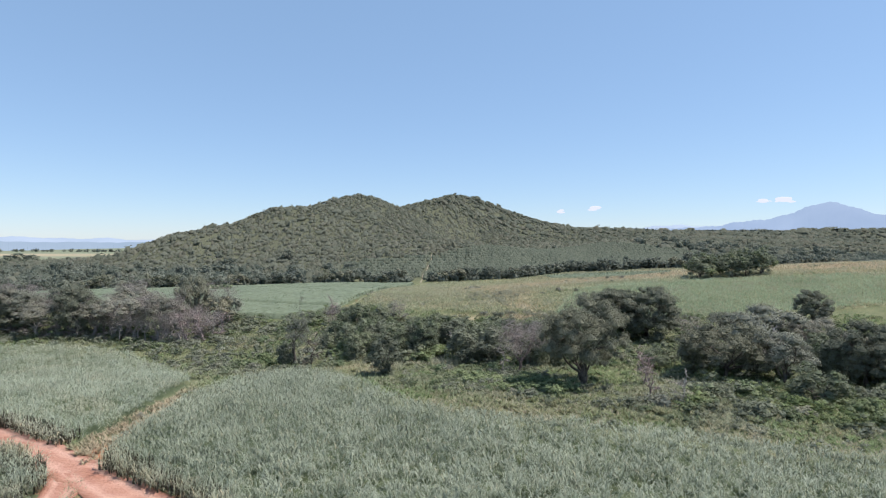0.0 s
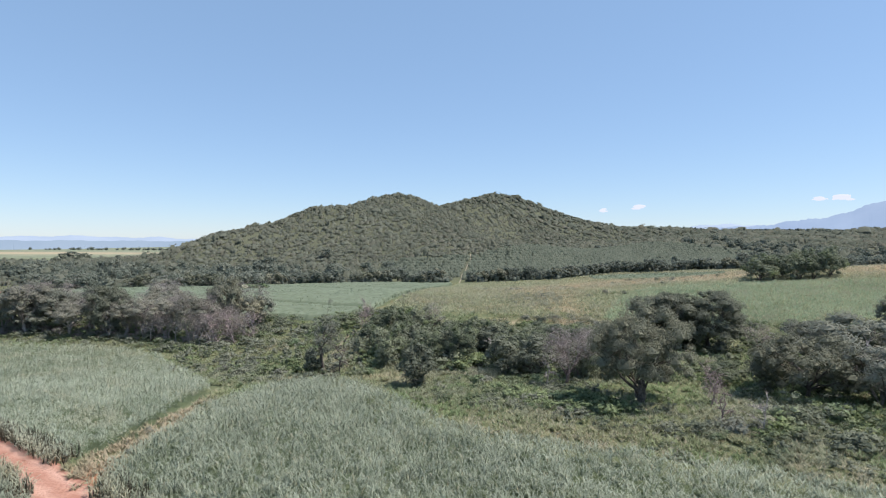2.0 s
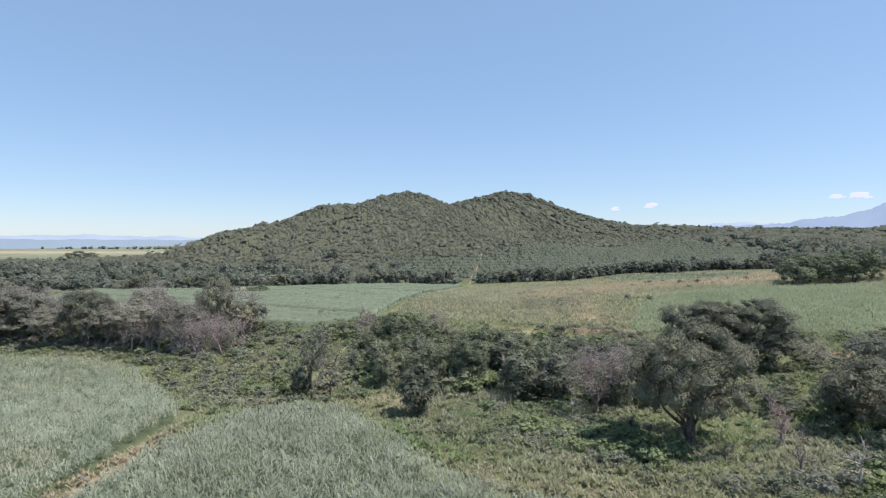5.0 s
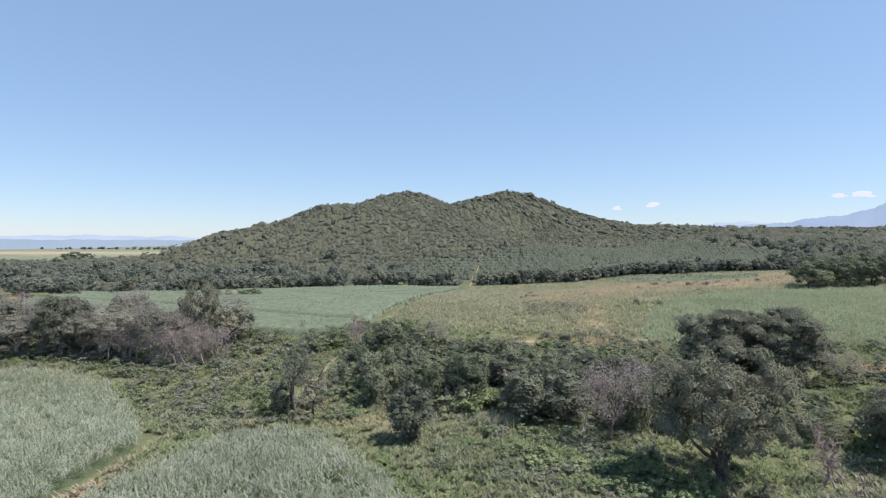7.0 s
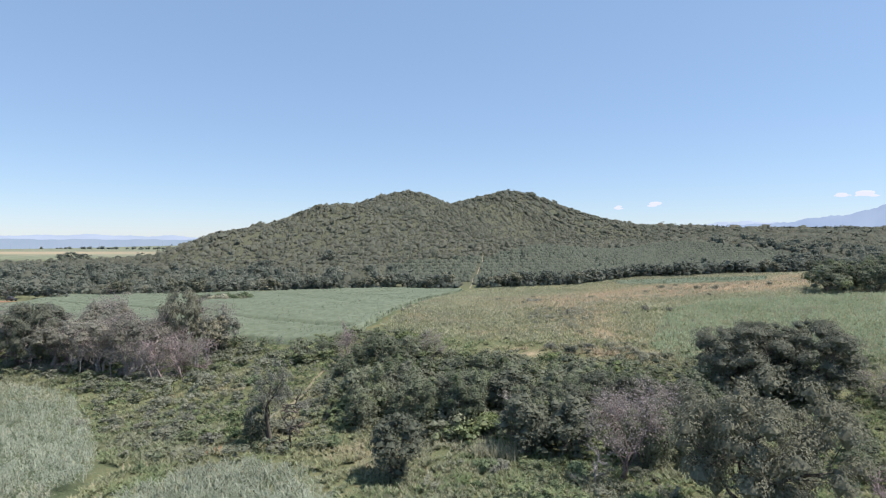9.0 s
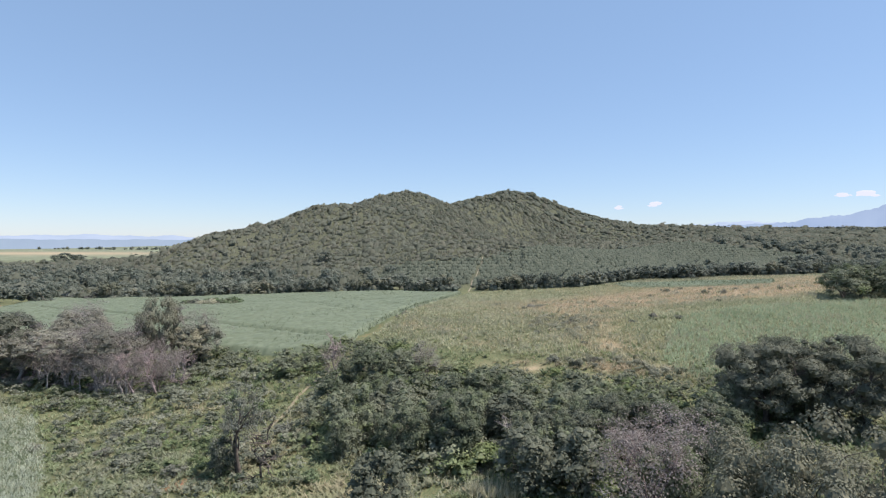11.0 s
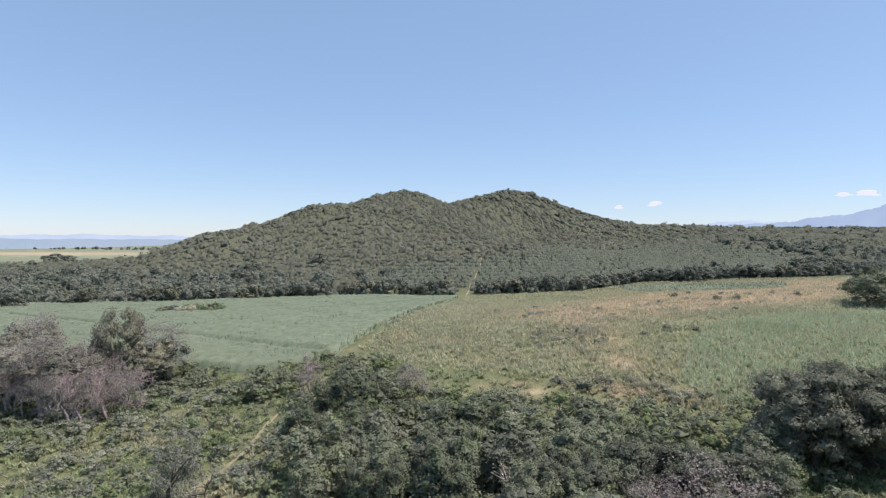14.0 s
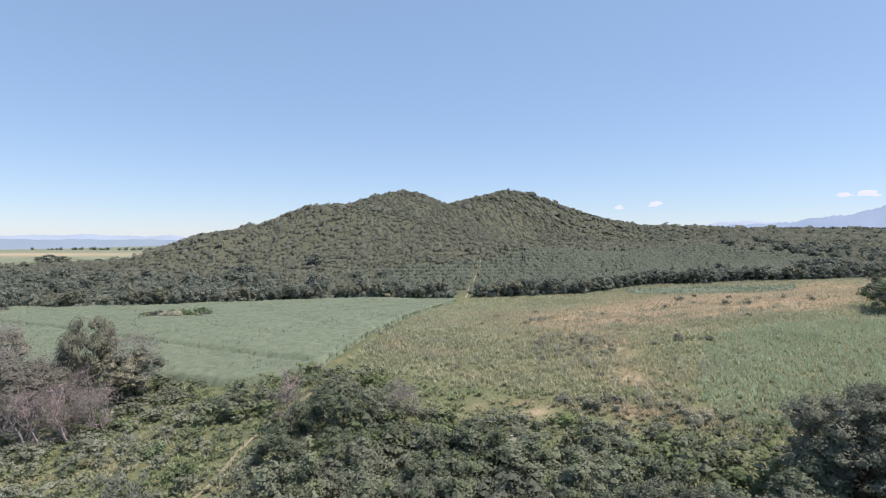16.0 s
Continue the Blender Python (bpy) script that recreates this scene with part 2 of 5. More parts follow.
def along(line, x, y):
    """Distance from a polyline."""
    x, y = np.asarray(x, float), np.asarray(y, float)
    best = np.full(x.shape, 1e9)
    for (ax, ay), (bx, by) in zip(line, line[1:]):
        dx, dy = bx - ax, by - ay
        u = np.clip(((x - ax) * dx + (y - ay) * dy) / (dx * dx + dy * dy), 0, 1)
        best = np.minimum(best, np.hypot(x - ax - u * dx, y - ay - u * dy))
    return best


def blot(x, y, cx, cy, rx, ry):
    return np.exp(-((np.asarray(x) - cx) / rx) ** 2 - ((np.asarray(y) - cy) / ry) ** 2)


CANE_NEAR = [(-34.9, 36.6), (-25.5, 30), (-5, 14), (20, 0), (60, -22), (80, 5), (48.6, 28.4), (35.6, 35), (26, 41), (18, 44), (4.3, 49.5),
             (-3, 57), (-8, 66), (-14, 78), (-22, 83.5), (-29.5, 81), (-32.3, 73), (-34.2, 67), (-35.1, 60), (-35.2, 52), (-35.9, 46), (-35.7, 41)]
CANE_LEFT = [(-43.2, 43.8), (-54.5, 52.5), (-75, 66), (-135, 92), (-145, 135), (-112, 131), (-97, 130.3), (-91.5, 131), (-85, 130), (-76.3, 126.3), (-67.9, 120.4), (-58.2, 108.4), (-49.3, 95.4), (-44.5, 88), (-40.6, 81), (-40.4, 71), (-39.9, 60), (-40.3, 54), (-41.3, 48.6), (-42, 45)]
CANE_CORNER = [(-53.5, 47), (-46.0, 42.4), (-41.2, 38.4), (-38.4, 33), (-37.4, 25), (-37.2, 10), (-90, 10), (-90, 68), (-80, 62)]
CANE_FAR = [(-36, 158), (-22, 166), (-19.5, 174), (-12, 211), (2, 307), (13, 338), (-39, 345), (-90, 330), (-141, 311), (-193, 304), (-188, 280), (-176, 255),
            (-170, 200), (-112, 178), (-80, 168), (-58, 166)]
CANE_STRIP = [(104, 360), (105, 345), (135, 327), (170, 312), (186, 337), (150, 352)]
WEED_FIELD = [(-17, 172), (-10, 160), (4, 146), (24, 139), (36, 131), (46, 126), (66, 124), (100, 126), (150, 130), (230, 160), (280, 240), (270, 350), (190, 380),
              (125, 378), (83, 352), (27, 346), (15, 338), (4, 307), (-10, 211)]
ROAD_MAIN = [(-130, 97), (-78, 65), (-54, 50), (-45, 43.5), (-37, 37.2), (-28, 29.5), (-8, 13), (14, -3), (60, -32)]
ROAD_BRANCH = [(-39, 39.5), (-36.4, 33.5), (-35.4, 27), (-34.9, 10), (-34.9, -25)]
FIELD_PATH = [(-19.5, 170), (-11.5, 211), (2.5, 307), (14, 341)]
TRAMLINES = [[(-25, 169.5), (-28.5, 171), (-48.2, 180.6), (-70.2, 190.4), (-110, 215), (-142, 236), (-160, 247)]]
ORCHARD_TRACK = [(16, 346), (18.5, 364), (19.5, 380), (23.5, 400), (26, 420), (30.5, 446), (33, 474)]

# ground sheet, finer near the camera's way
axis_u = np.linspace(-1, 1, 211)
gx = 70 * np.sinh(axis_u * np.arcsinh(4700 / 70))
gy = 100 + 70 * np.sinh(axis_u * np.arcsinh(4700 / 70))
GX, GY = np.meshgrid(gx, gy)
near_fade = np.exp(-(np.hypot(GX, GY - 100) / 260) ** 2)
ripple = 0.22 * np.sin(GX * 0.31 + 1.7 * np.sin(GY * 0.12)) * np.sin(GY * 0.27 + 1.3 * np.sin(GX * 0.17)) * near_fade
GZ = height(GX, GY) + ripple * 0.6
n_g = len(gx)


def mesh_from(name, verts, faces, mat, smooth=False, attrs=None):
    """A mesh from arrays; all faces have the same number of corners."""
    me = bpy.data.meshes.new(name)
    verts, faces = np.asarray(verts, np.float32), np.asarray(faces, np.int32)
    k = faces.shape[1]
    me.vertices.add(len(verts))
    me.vertices.foreach_set("co", verts.ravel())
    me.loops.add(faces.size)
    me.loops.foreach_set("vertex_index", faces.ravel())
    me.polygons.add(len(faces))
    me.polygons.foreach_set("loop_start", np.arange(0, faces.size, k, dtype=np.int32))
    me.polygons.foreach_set("loop_total", np.full(len(faces), k, np.int32))
    if smooth:
        me.polygons.foreach_set("use_smooth", np.ones(len(faces), bool))
    for key, data in (attrs or {}).items():
        me.attributes.new(key, "FLOAT", "POINT").data.foreach_set("value", np.asarray(data, np.float32).ravel())
    if mat:
        me.materials.append(mat)
    me.update(calc_edges=True)
    return me


idx = np.arange(n_g * n_g).reshape(n_g, n_g)
quads = np.stack([idx[:-1, :-1], idx[:-1, 1:], idx[1:, 1:], idx[1:, :-1]], -1).reshape(-1, 4)


def dryness(x, y):
    """How much of the ground cover is dead grass."""
    d = 1.0 * blot(x, y, -850, 1120, 450, 130) + 1.1 * blot(x, y, 57, 212, 26, 26) + 0.8 * blot(x, y, 91, 256, 40, 28) + 0.55 * blot(x, y, 38, 156, 13, 10) + 0.95 * blot(x, y, 120, 300, 60, 40) + 0.9 * blot(x, y, 210, 300, 60, 60) + 0.35 * blot(x, y, 15, 137, 7, 3.5) - 0.4 * blot(x, y, 3, 147, 6, 6)
    d = d + 0.12 * blot(x, y, 18, 195, 18, 40) + 0.35 * blot(x, y, 16, 52, 20, 6) + 0.45 * blot(x, y, -12, 88, 8, 6) + 0.1 * blot(x, y, 20, 180, 40, 60) + 0.5 * blot(x, y, 100, 250, 80, 25)
    d = d + 0.5 * blot(x, y, -24, 108, 6, 14) + 0.8 * blot(x, y, -38, 56, 2.6, 20)
    d = d - 0.09 * inside(WEED_FIELD, x, y) + 0.95 * blot(x, y, 205, 208, 38, 26) + 0.5 * np.clip(np.sin(0.09 * x + 2 * np.sin(0.06 * y)) * np.sin(0.17 * y + 1.5 * np.sin(0.08 * x)) - 0.15, 0, 1) * inside(WEED_FIELD, x, y) + 0.5 * blot(x, y, 42, 131, 16, 5)
    d = d + 0.3 * blot(x, y, 24, 134, 14, 4) + 0.9 * blot(x, y, 85, 228, 36, 18) + 0.7 * blot(x, y, 37, 147, 7, 4) + 0.6 * blot(x, y, 42, 176, 10, 12) + 0.7 * blot(x, y, 112, 244, 40, 30) + 0.4 * blot(x, y, -8, 186, 3, 14)
    return np.clip(d - 0.7 * blot(x, y, 105, 175, 45, 28) - 0.3 * blot(x, y, 62, 158, 14, 12) - 0.3 * blot(x, y, 50, 310, 40, 25), -0.25, 1)


soil = np.clip(1.1 - along(FIELD_PATH, GX, GY) / 2.0, 0, 1) * (GY < 235) * 0.42 + 0.9 * blot(GX, GY, -31, 94, 2.5, 3) + 0.46 * blot(GX, GY, 17, 136.5, 9, 2.4) + 0.34 * blot(GX, GY, -17, 174, 2.0, 5) + 0.9 * blot(GX, GY, 82, 111, 7, 4) + 1.1 * blot(GX, GY, -212, 266, 26, 7)
soil = soil + np.clip(1.3 - along(ROAD_MAIN, GX, GY) / 4.0, 0, 0.6) + 0.5 * blot(GX, GY, -37.8, 62, 2.0, 14) + 0.4 * blot(GX, GY, -39, 43, 2.2, 5)
far_mask = np.clip((np.hypot(GX, GY - 100) - 600) / 300, 0, 1)
wood_mask = np.clip((GY - 350) / 25, 0, 1) * np.clip((1500 - GY) / 200, 0, 1) * np.clip((GX + 430 + (GY - 400) * -0.2) / 80, 0, 1)
cane_mask = (inside(CANE_NEAR, GX, GY) | inside(CANE_LEFT, GX, GY) | inside(CANE_CORNER, GX, GY) | inside(CANE_FAR, GX, GY) | inside(CANE_STRIP, GX, GY)).astype(float)
ground = new("ground", mesh_from("ground", np.stack([GX, GY, GZ], -1).reshape(-1, 3), quads, M_GROUND, True, {
    "dry": dryness(GX, GY), "soil": np.clip(soil, 0, 1), "far": far_mask * (1 - wood_mask), "wood": wood_mask, "cane": cane_mask}))
tagged(ground, "rolling farmland of grass, dry stubble and red soil", "ground", kind="structure")


def zg(x, y):
    x, y = np.asarray(x, float), np.asarray(y, float)
    fade = np.exp(-(np.hypot(x, y - 100) / 260) ** 2)
    return height(x, y) + 0.6 * 0.22 * np.sin(x * 0.31 + 1.7 * np.sin(y * 0.12)) * np.sin(y * 0.27 + 1.3 * np.sin(x * 0.17)) * fade


def ribbon(name, line, width, mat, label, category, lift=0.12, step=1.0, rough=0.35):
    """A worn track along a line: two wheel ruts, a crown between them and ragged edges."""
    pts = []
    for (ax, ay), (bx, by) in zip(line, line[1:]):
        n = max(1, int(math.hypot(bx - ax, by - ay) / step))
        pts += [(ax + (bx - ax) * i / n, ay + (by - ay) * i / n) for i in range(n)]
    pts = np.array(pts + [line[-1]], float)
    for _ in range(6):
        pts[1:-1] = (pts[:-2] + 2 * pts[1:-1] + pts[2:]) / 4
    d = np.gradient(pts, axis=0)
    nrm = np.stack([-d[:, 1], d[:, 0]], -1) / np.linalg.norm(d, axis=1)[:, None]
    across = np.array([-0.5, -0.47, -0.36, -0.25, -0.14, 0.0, 0.14, 0.25, 0.36, 0.47, 0.5])
    shape = np.array([-0.12, -0.02, 0.02, -0.04, 0.01, 0.04, 0.01, -0.04, 0.02, -0.02, -0.12])
    rng = np.random.default_rng(len(pts))
    edge = 1 + rough * (np.convolve(rng.random(len(pts)) - 0.5, np.ones(4) / 4, "same"))
    P = pts[:, None, :] + nrm[:, None, :] * (across[None, :, None] * width * edge[:, None, None])
    Z = zg(P[..., 0], P[..., 1]) + shape + lift
    V = np.concatenate([P, Z[..., None]], -1).reshape(-1, 3)
    k = len(across)
    ii = np.arange(len(pts) * k).reshape(len(pts), k)
    F = np.stack([ii[:-1, :-1], ii[:-1, 1:], ii[1:, 1:], ii[1:, :-1]], -1).reshape(-1, 4)
    worn = np.tile(np.array([-0.3, -0.2, 0.3, 0.9, 0.5, 0.1, 0.5, 0.9, 0.3, -0.2, -0.3]), len(pts))
    return tagged(new(name, mesh_from(name, V, F, mat, True, {"track": worn})), label, category, kind="structure")


ribbon("road", ROAD_MAIN, 5.0, M_ROAD, "red laterite farm road between the cane fields", "road", 0.24)
ribbon("road", ROAD_BRANCH, 4.0, M_ROAD, "red laterite side road joining the farm road", "road", 0.19)


FOOTPATH = [(-20, 150), (-21.5, 145), (-23.8, 138.2), (-25.6, 129), (-25.4, 120.5), (-26.4, 116.5), (-28, 110), (-30, 101)]
M_PATH = bark_material("sandy_path", (0.125, 0.125, 0.075), (0.30, 0.25, 0.165), 0.28)
M_TRACK = bark_material("pale_trodden_track", (0.14, 0.125, 0.085), (0.40, 0.34, 0.25), 0.35)
ribbon("track", ORCHARD_TRACK, 0.6, M_TRACK, "pale trodden track climbing through the orchard", "track", 0.3, 1.0, 1.3)
ribbon("footpath", FOOTPATH, 0.75, M_PATH, "narrow sandy footpath worn through the valley grass", "path", 0.16, 1.0, 1.2)


# ---------------------------------------------------------------- distant ranges
def range_backdrop(name, az0, az1, profile, mat, label, crest=4550.0):
    az = np.linspace(az0, az1, 220)
    el = profile(az)
    rows_ = []
    for r, share in ((crest - 420, -0.02), (crest - 250, 0.38), (crest - 110, 0.74), (crest, 1.0), (crest + 160, -0.02)):
        top = 20 + r * np.tan(np.radians(el)) * share
        a = np.radians(az + (0.25 * np.sin(az * 5.1) * (1 - share)))
        rows_.append(np.stack([r * np.sin(a), r * np.cos(a), top - (130 if share < 0 else 0)], -1))
    V = np.stack(rows_).reshape(-1, 3)
    ii = np.arange(len(V)).reshape(5, -1)
    F = np.stack([ii[:-1, :-1], ii[:-1, 1:], ii[1:, 1:], ii[1:, :-1]], -1).reshape(-1, 4)
    return tagged(new(name, mesh_from(name, V, F, mat, True)), label, "mountain", kind="structure")


def peak(az, c, w, h):
    return h * np.exp(-((az - c) / w) ** 2)


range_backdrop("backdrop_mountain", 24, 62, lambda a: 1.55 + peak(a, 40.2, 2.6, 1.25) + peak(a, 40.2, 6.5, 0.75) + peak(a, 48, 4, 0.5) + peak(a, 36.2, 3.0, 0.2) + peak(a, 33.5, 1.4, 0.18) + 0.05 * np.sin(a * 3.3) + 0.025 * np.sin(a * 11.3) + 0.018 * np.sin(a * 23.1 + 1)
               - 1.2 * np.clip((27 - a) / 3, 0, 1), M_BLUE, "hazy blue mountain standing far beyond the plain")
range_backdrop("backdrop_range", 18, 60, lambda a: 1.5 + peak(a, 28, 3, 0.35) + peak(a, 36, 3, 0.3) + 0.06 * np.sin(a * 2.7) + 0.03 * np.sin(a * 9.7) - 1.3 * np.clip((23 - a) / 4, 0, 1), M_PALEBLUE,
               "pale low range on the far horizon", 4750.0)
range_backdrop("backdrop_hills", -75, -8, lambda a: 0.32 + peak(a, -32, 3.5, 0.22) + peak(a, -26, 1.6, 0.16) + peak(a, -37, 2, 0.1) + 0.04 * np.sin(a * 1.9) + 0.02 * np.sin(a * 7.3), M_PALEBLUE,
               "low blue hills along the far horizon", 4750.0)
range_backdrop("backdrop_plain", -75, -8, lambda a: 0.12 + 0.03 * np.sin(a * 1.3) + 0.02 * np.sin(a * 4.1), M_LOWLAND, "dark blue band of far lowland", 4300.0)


def cloud(az, el, wide, tall, seed):
    """A small far cumulus: a heap of flattened puffs."""
    rng = np.random.default_rng(seed)
    bm = bmesh.new()
    r = 4700.0
    for k in range(9):
        u = rng.uniform(-1, 1)
        a = radians(az + u * wide)
        z = 22 + r * math.tan(radians(el)) + rng.uniform(0, 1) * (1 - u * u) * tall
        size = rng.uniform(0.45, 1.0) * (1.1 - abs(u)) * tall
        m = Matrix.Translation((r * math.sin(a), r * math.cos(a), z)) @ Matrix.Diagonal((size * 1.9, size * 1.9, size * 0.55, 1))
        bmesh.ops.create_icosphere(bm, subdivisions=2, radius=1.0, matrix=m)
    me = bpy.data.meshes.new("backdrop_cloud")
    bm.to_mesh(me)
    bm.free()
    me.materials.append(M_CLOUD)
    me.polygons.foreach_set("use_smooth", np.ones(len(me.polygons), bool))
    tagged(new("backdrop_cloud", me), "small pale cumulus cloud low over the horizon", "cloud", kind="structure")


# Clouds glow in a fixed pale colour that stands for sunlight on them.
M_CLOUD = glow_backdrop_material("far_cloud", (0.60, 0.65, 0.74), (0.63, 0.67, 0.76), 1.0)
for az, el, wide, tall, seed in ((17.4, 3.15, 0.35, 22, 1), (20.7, 3.35, 0.75, 26, 2), (35.4, 3.8, 0.6, 22, 3), (37.0, 3.7, 0.8, 30, 4)):
    cloud(az, el, wide, tall, seed)


# ---------------------------------------------------------------- foliage tools
def unit(v):
    return v / np.maximum(np.linalg.norm(v, axis=-1, keepdims=True), 1e-9)


def small_sprays(points, normals, size, rng):
    """Far leaf sprays: one triangle each. Corner arrays (n, 3, 3)."""
    n = len(points)
    normals = unit(normals)
    t = unit(np.cross(normals, rng.normal(size=(n, 3))))
    b = np.cross(normals, t)
    k = (size * rng.uniform(0.65, 1.25, n))[:, None]
    return np.stack([points - t * k * 0.55 - b * k * 0.4, points + t * k * 0.55 - b * k * 0.4, points + b * k * 0.75], 1)


def tri_faces(n):
    return np.arange(n * 3).reshape(n, 3)


def tube(points, radii, sides=7):
    P, R = np.asarray(points, float), np.asarray(radii, float)
    d = unit(np.gradient(P, axis=0))
    ref = np.where(np.abs(d[:, 2:3]) > 0.9, np.array([[1.0, 0, 0]]), np.array([[0, 0, 1.0]]))
    u = unit(np.cross(d, ref))
    v = np.cross(d, u)
    a = np.linspace(0, 2 * np.pi, sides, endpoint=False)
    V = P[:, None] + R[:, None, None] * (np.cos(a)[None, :, None] * u[:, None] + np.sin(a)[None, :, None] * v[:, None])
    ii = np.arange(len(P) * sides).reshape(len(P), sides)
    F = np.stack([ii[:-1], np.roll(ii[:-1], -1, 1), np.roll(ii[1:], -1, 1), ii[1:]], -1).reshape(-1, 4)
    return V.reshape(-1, 3), F


def join(pieces):
    V, F, o = [], [], 0
    for v, f in pieces:
        V.append(v)
        F.append(f + o)
        o += len(v)
    return np.concatenate(V), np.concatenate(F)


def cores(centres, radii, flat, rng, sides=5):
    """The dense leafy insides of clumps: small uneven solids that close the view through them. Corner arrays (n, 3, 3)."""
    a = np.arange(sides) * 2 * np.pi / sides
    top, low_ = np.array([[0, 0, 1.0]]), np.array([[0, 0, -1.0]])
    ring = np.stack([np.cos(a), np.sin(a), np.zeros(sides)], -1)
    V = np.concatenate([top, ring, low_])
    F = [(0, 1 + i, 1 + (i + 1) % sides) for i in range(sides)] + [(sides + 1, 1 + (i + 1) % sides, 1 + i) for i in range(sides)]
    P = V[None] * (1 + rng.normal(size=(len(centres), len(V), 1)) * 0.12) * np.asarray(radii)[:, None, None] * np.array([1, 1, flat]) + np.asarray(centres)[:, None]
    return P[:, np.array(F)].reshape(-1, 3, 3)


def part(name, me, parent, label=""):
    ob = new(name, me)
    ob.parent = parent
    if label:
        ob["label"] = label
    return ob


def curve_between(a, b, rng, n=5, sag=0.12):
    a, b = np.asarray(a, float), np.asarray(b, float)
    s = np.linspace(0, 1, n)[:, None]
    span = np.linalg.norm(b - a)
    bend = rng.normal(size=3) * sag * span
    bend[2] = abs(bend[2]) * 0.6
    return a + (b - a) * s + bend * (np.sin(s * np.pi)) + rng.normal(size=(n, 3)) * 0.02 * span * np.sin(s * np.pi)


def make_tree(name, seed, h, w, bole, leaf_mat, bark, n_limbs=6, n_sub=4, n_leaves=5000, leaf=0.45, clump=0.17, low=0.3, stems=1, fine=0, thin=0.0, droop=0.0, fill=0.9, drape=0.0, girth=1.0, splay=0.07, heart_size=0.55):
    """A tree h high and w wide: tapered stems, limbs that fork, and a crown of clumps of leaf sprays at the limbs' ends."""
    rng = np.random.default_rng(seed)
    root = tagged(new(name), category="tree")
    centre, half = np.array([0, 0, h * (1 + low) / 2]), np.array([w / 2, w / 2, h * (1 - low) / 2])
    stem_parts, limb_parts, tips = [], [], []
    r0 = 0.031 * h * girth
    for s in range(stems):
        lean = rng.normal(size=2) * (0.04 if stems == 1 else splay) * h
        foot = np.array([*(rng.normal(size=2) * 0.012 * h * (stems > 1)), -0.3])
        head = np.array([lean[0], lean[1], bole * h * rng.uniform(0.9, 1.1)])
        path = curve_between(foot, head, rng, 6, 0.05)
        rad_ = r0 / math.sqrt(stems) * np.array([1.55, 1.15, 1.0, 0.92, 0.86, 0.8])
        stem_parts.append(tube(path, rad_, 9))
        for k in range(max(2, n_limbs // stems)):
            ang = rng.uniform(0, 2 * np.pi)
            ang = (k + 0.5 * s + rng.uniform(-0.3, 0.3)) * 2 * np.pi / max(2, n_limbs // stems)
            out = rng.uniform(0.45, 0.72)
            lift_ = rng.uniform(-0.55, 0.6)
            tip = centre + half * np.array([math.cos(ang) * out, math.sin(ang) * out, lift_])
            start = path[rng.integers(3, 6)]
            limb = curve_between(start, tip, rng, 6, 0.13)
            limb_parts.append(tube(limb, r0 / math.sqrt(stems) * np.linspace(0.55, 0.16, 6), 4))
            for j in range(n_sub):
                d = unit(np.array([math.cos(ang), math.sin(ang), lift_ + 0.25]) + rng.normal(size=3) * 0.75)
                end = centre + half * unit((tip - centre) / half + d * 0.75) * rng.uniform(0.72, 0.98)
                if end[2] < low * h * 0.7:
                    end[2] = low * h * rng.uniform(0.7, 1.1)
                twig = curve_between(limb[rng.integers(3, 6)], end, rng, 4, 0.12)
                limb_parts.append(tube(twig, r0 / math.sqrt(stems) * np.linspace(0.2, 0.05, 4), 3))
                tips.append(end)
                for q in range(fine):
                    e2 = end + rng.normal(size=3) * 0.11 * h + np.array([0, 0, 0.04 * h])
                    limb_parts.append(tube(curve_between(twig[rng.integers(1, 4)], e2, rng, 3, 0.1), r0 * np.array([0.055, 0.04, 0.018]), 3))
                    tips.append(e2)
    part("trunk", mesh_from("trunk", *join(stem_parts), bark, True), root)
    part("branchwork", mesh_from("branchwork", *join(limb_parts), bark, True), root)
    tips = np.array(tips)
    extra = int(len(tips) * fill)
    dirs = unit(rng.normal(size=(extra, 3)))
    dirs[:, 2] = np.maximum(dirs[:, 2], -0.75 + 0.3 * rng.random(extra))
    tips = np.concatenate([tips, centre + half * dirs * rng.uniform(0.45, 0.92, (extra, 1))])
    n_leaves = int(1.75 * n_leaves)
    size = clump * w * rng.uniform(0.4, 1.15, len(tips))
    share = size ** 2 / (size ** 2).sum()
    pick = rng.choice(len(tips), n_leaves, p=share)
    d = unit(rng.normal(size=(n_leaves, 3)))
    d[:, 2] = np.where(d[:, 2] < -0.25, -d[:, 2] * 0.8, d[:, 2])
    r = size[pick] * np.where(rng.random(n_leaves) < 0.82, rng.uniform(0.82, 1.06, n_leaves), rng.uniform(0.3, 0.85, n_leaves))
    pts = tips[pick] + d * r[:, None] * np.array([1, 1, 0.85])
    pts[:, 2] -= droop * rng.random(n_leaves) * h * 0.25
    pts[:, 2] = np.maximum(pts[:, 2], 0.15)
    if thin:
        keep = rng.random(n_leaves) > thin
        pts, d = pts[keep], d[keep]
    nrm = d + np.array([0, 0, 0.35]) + rng.normal(size=d.shape) * 0.3
    q = small_sprays(pts, nrm, leaf * 0.5, rng)
    if not fine:
        heart = tips[:, 2] > 0.2
        q = np.concatenate([q, cores(tips[heart], size[heart] * heart_size, 0.85, rng)])
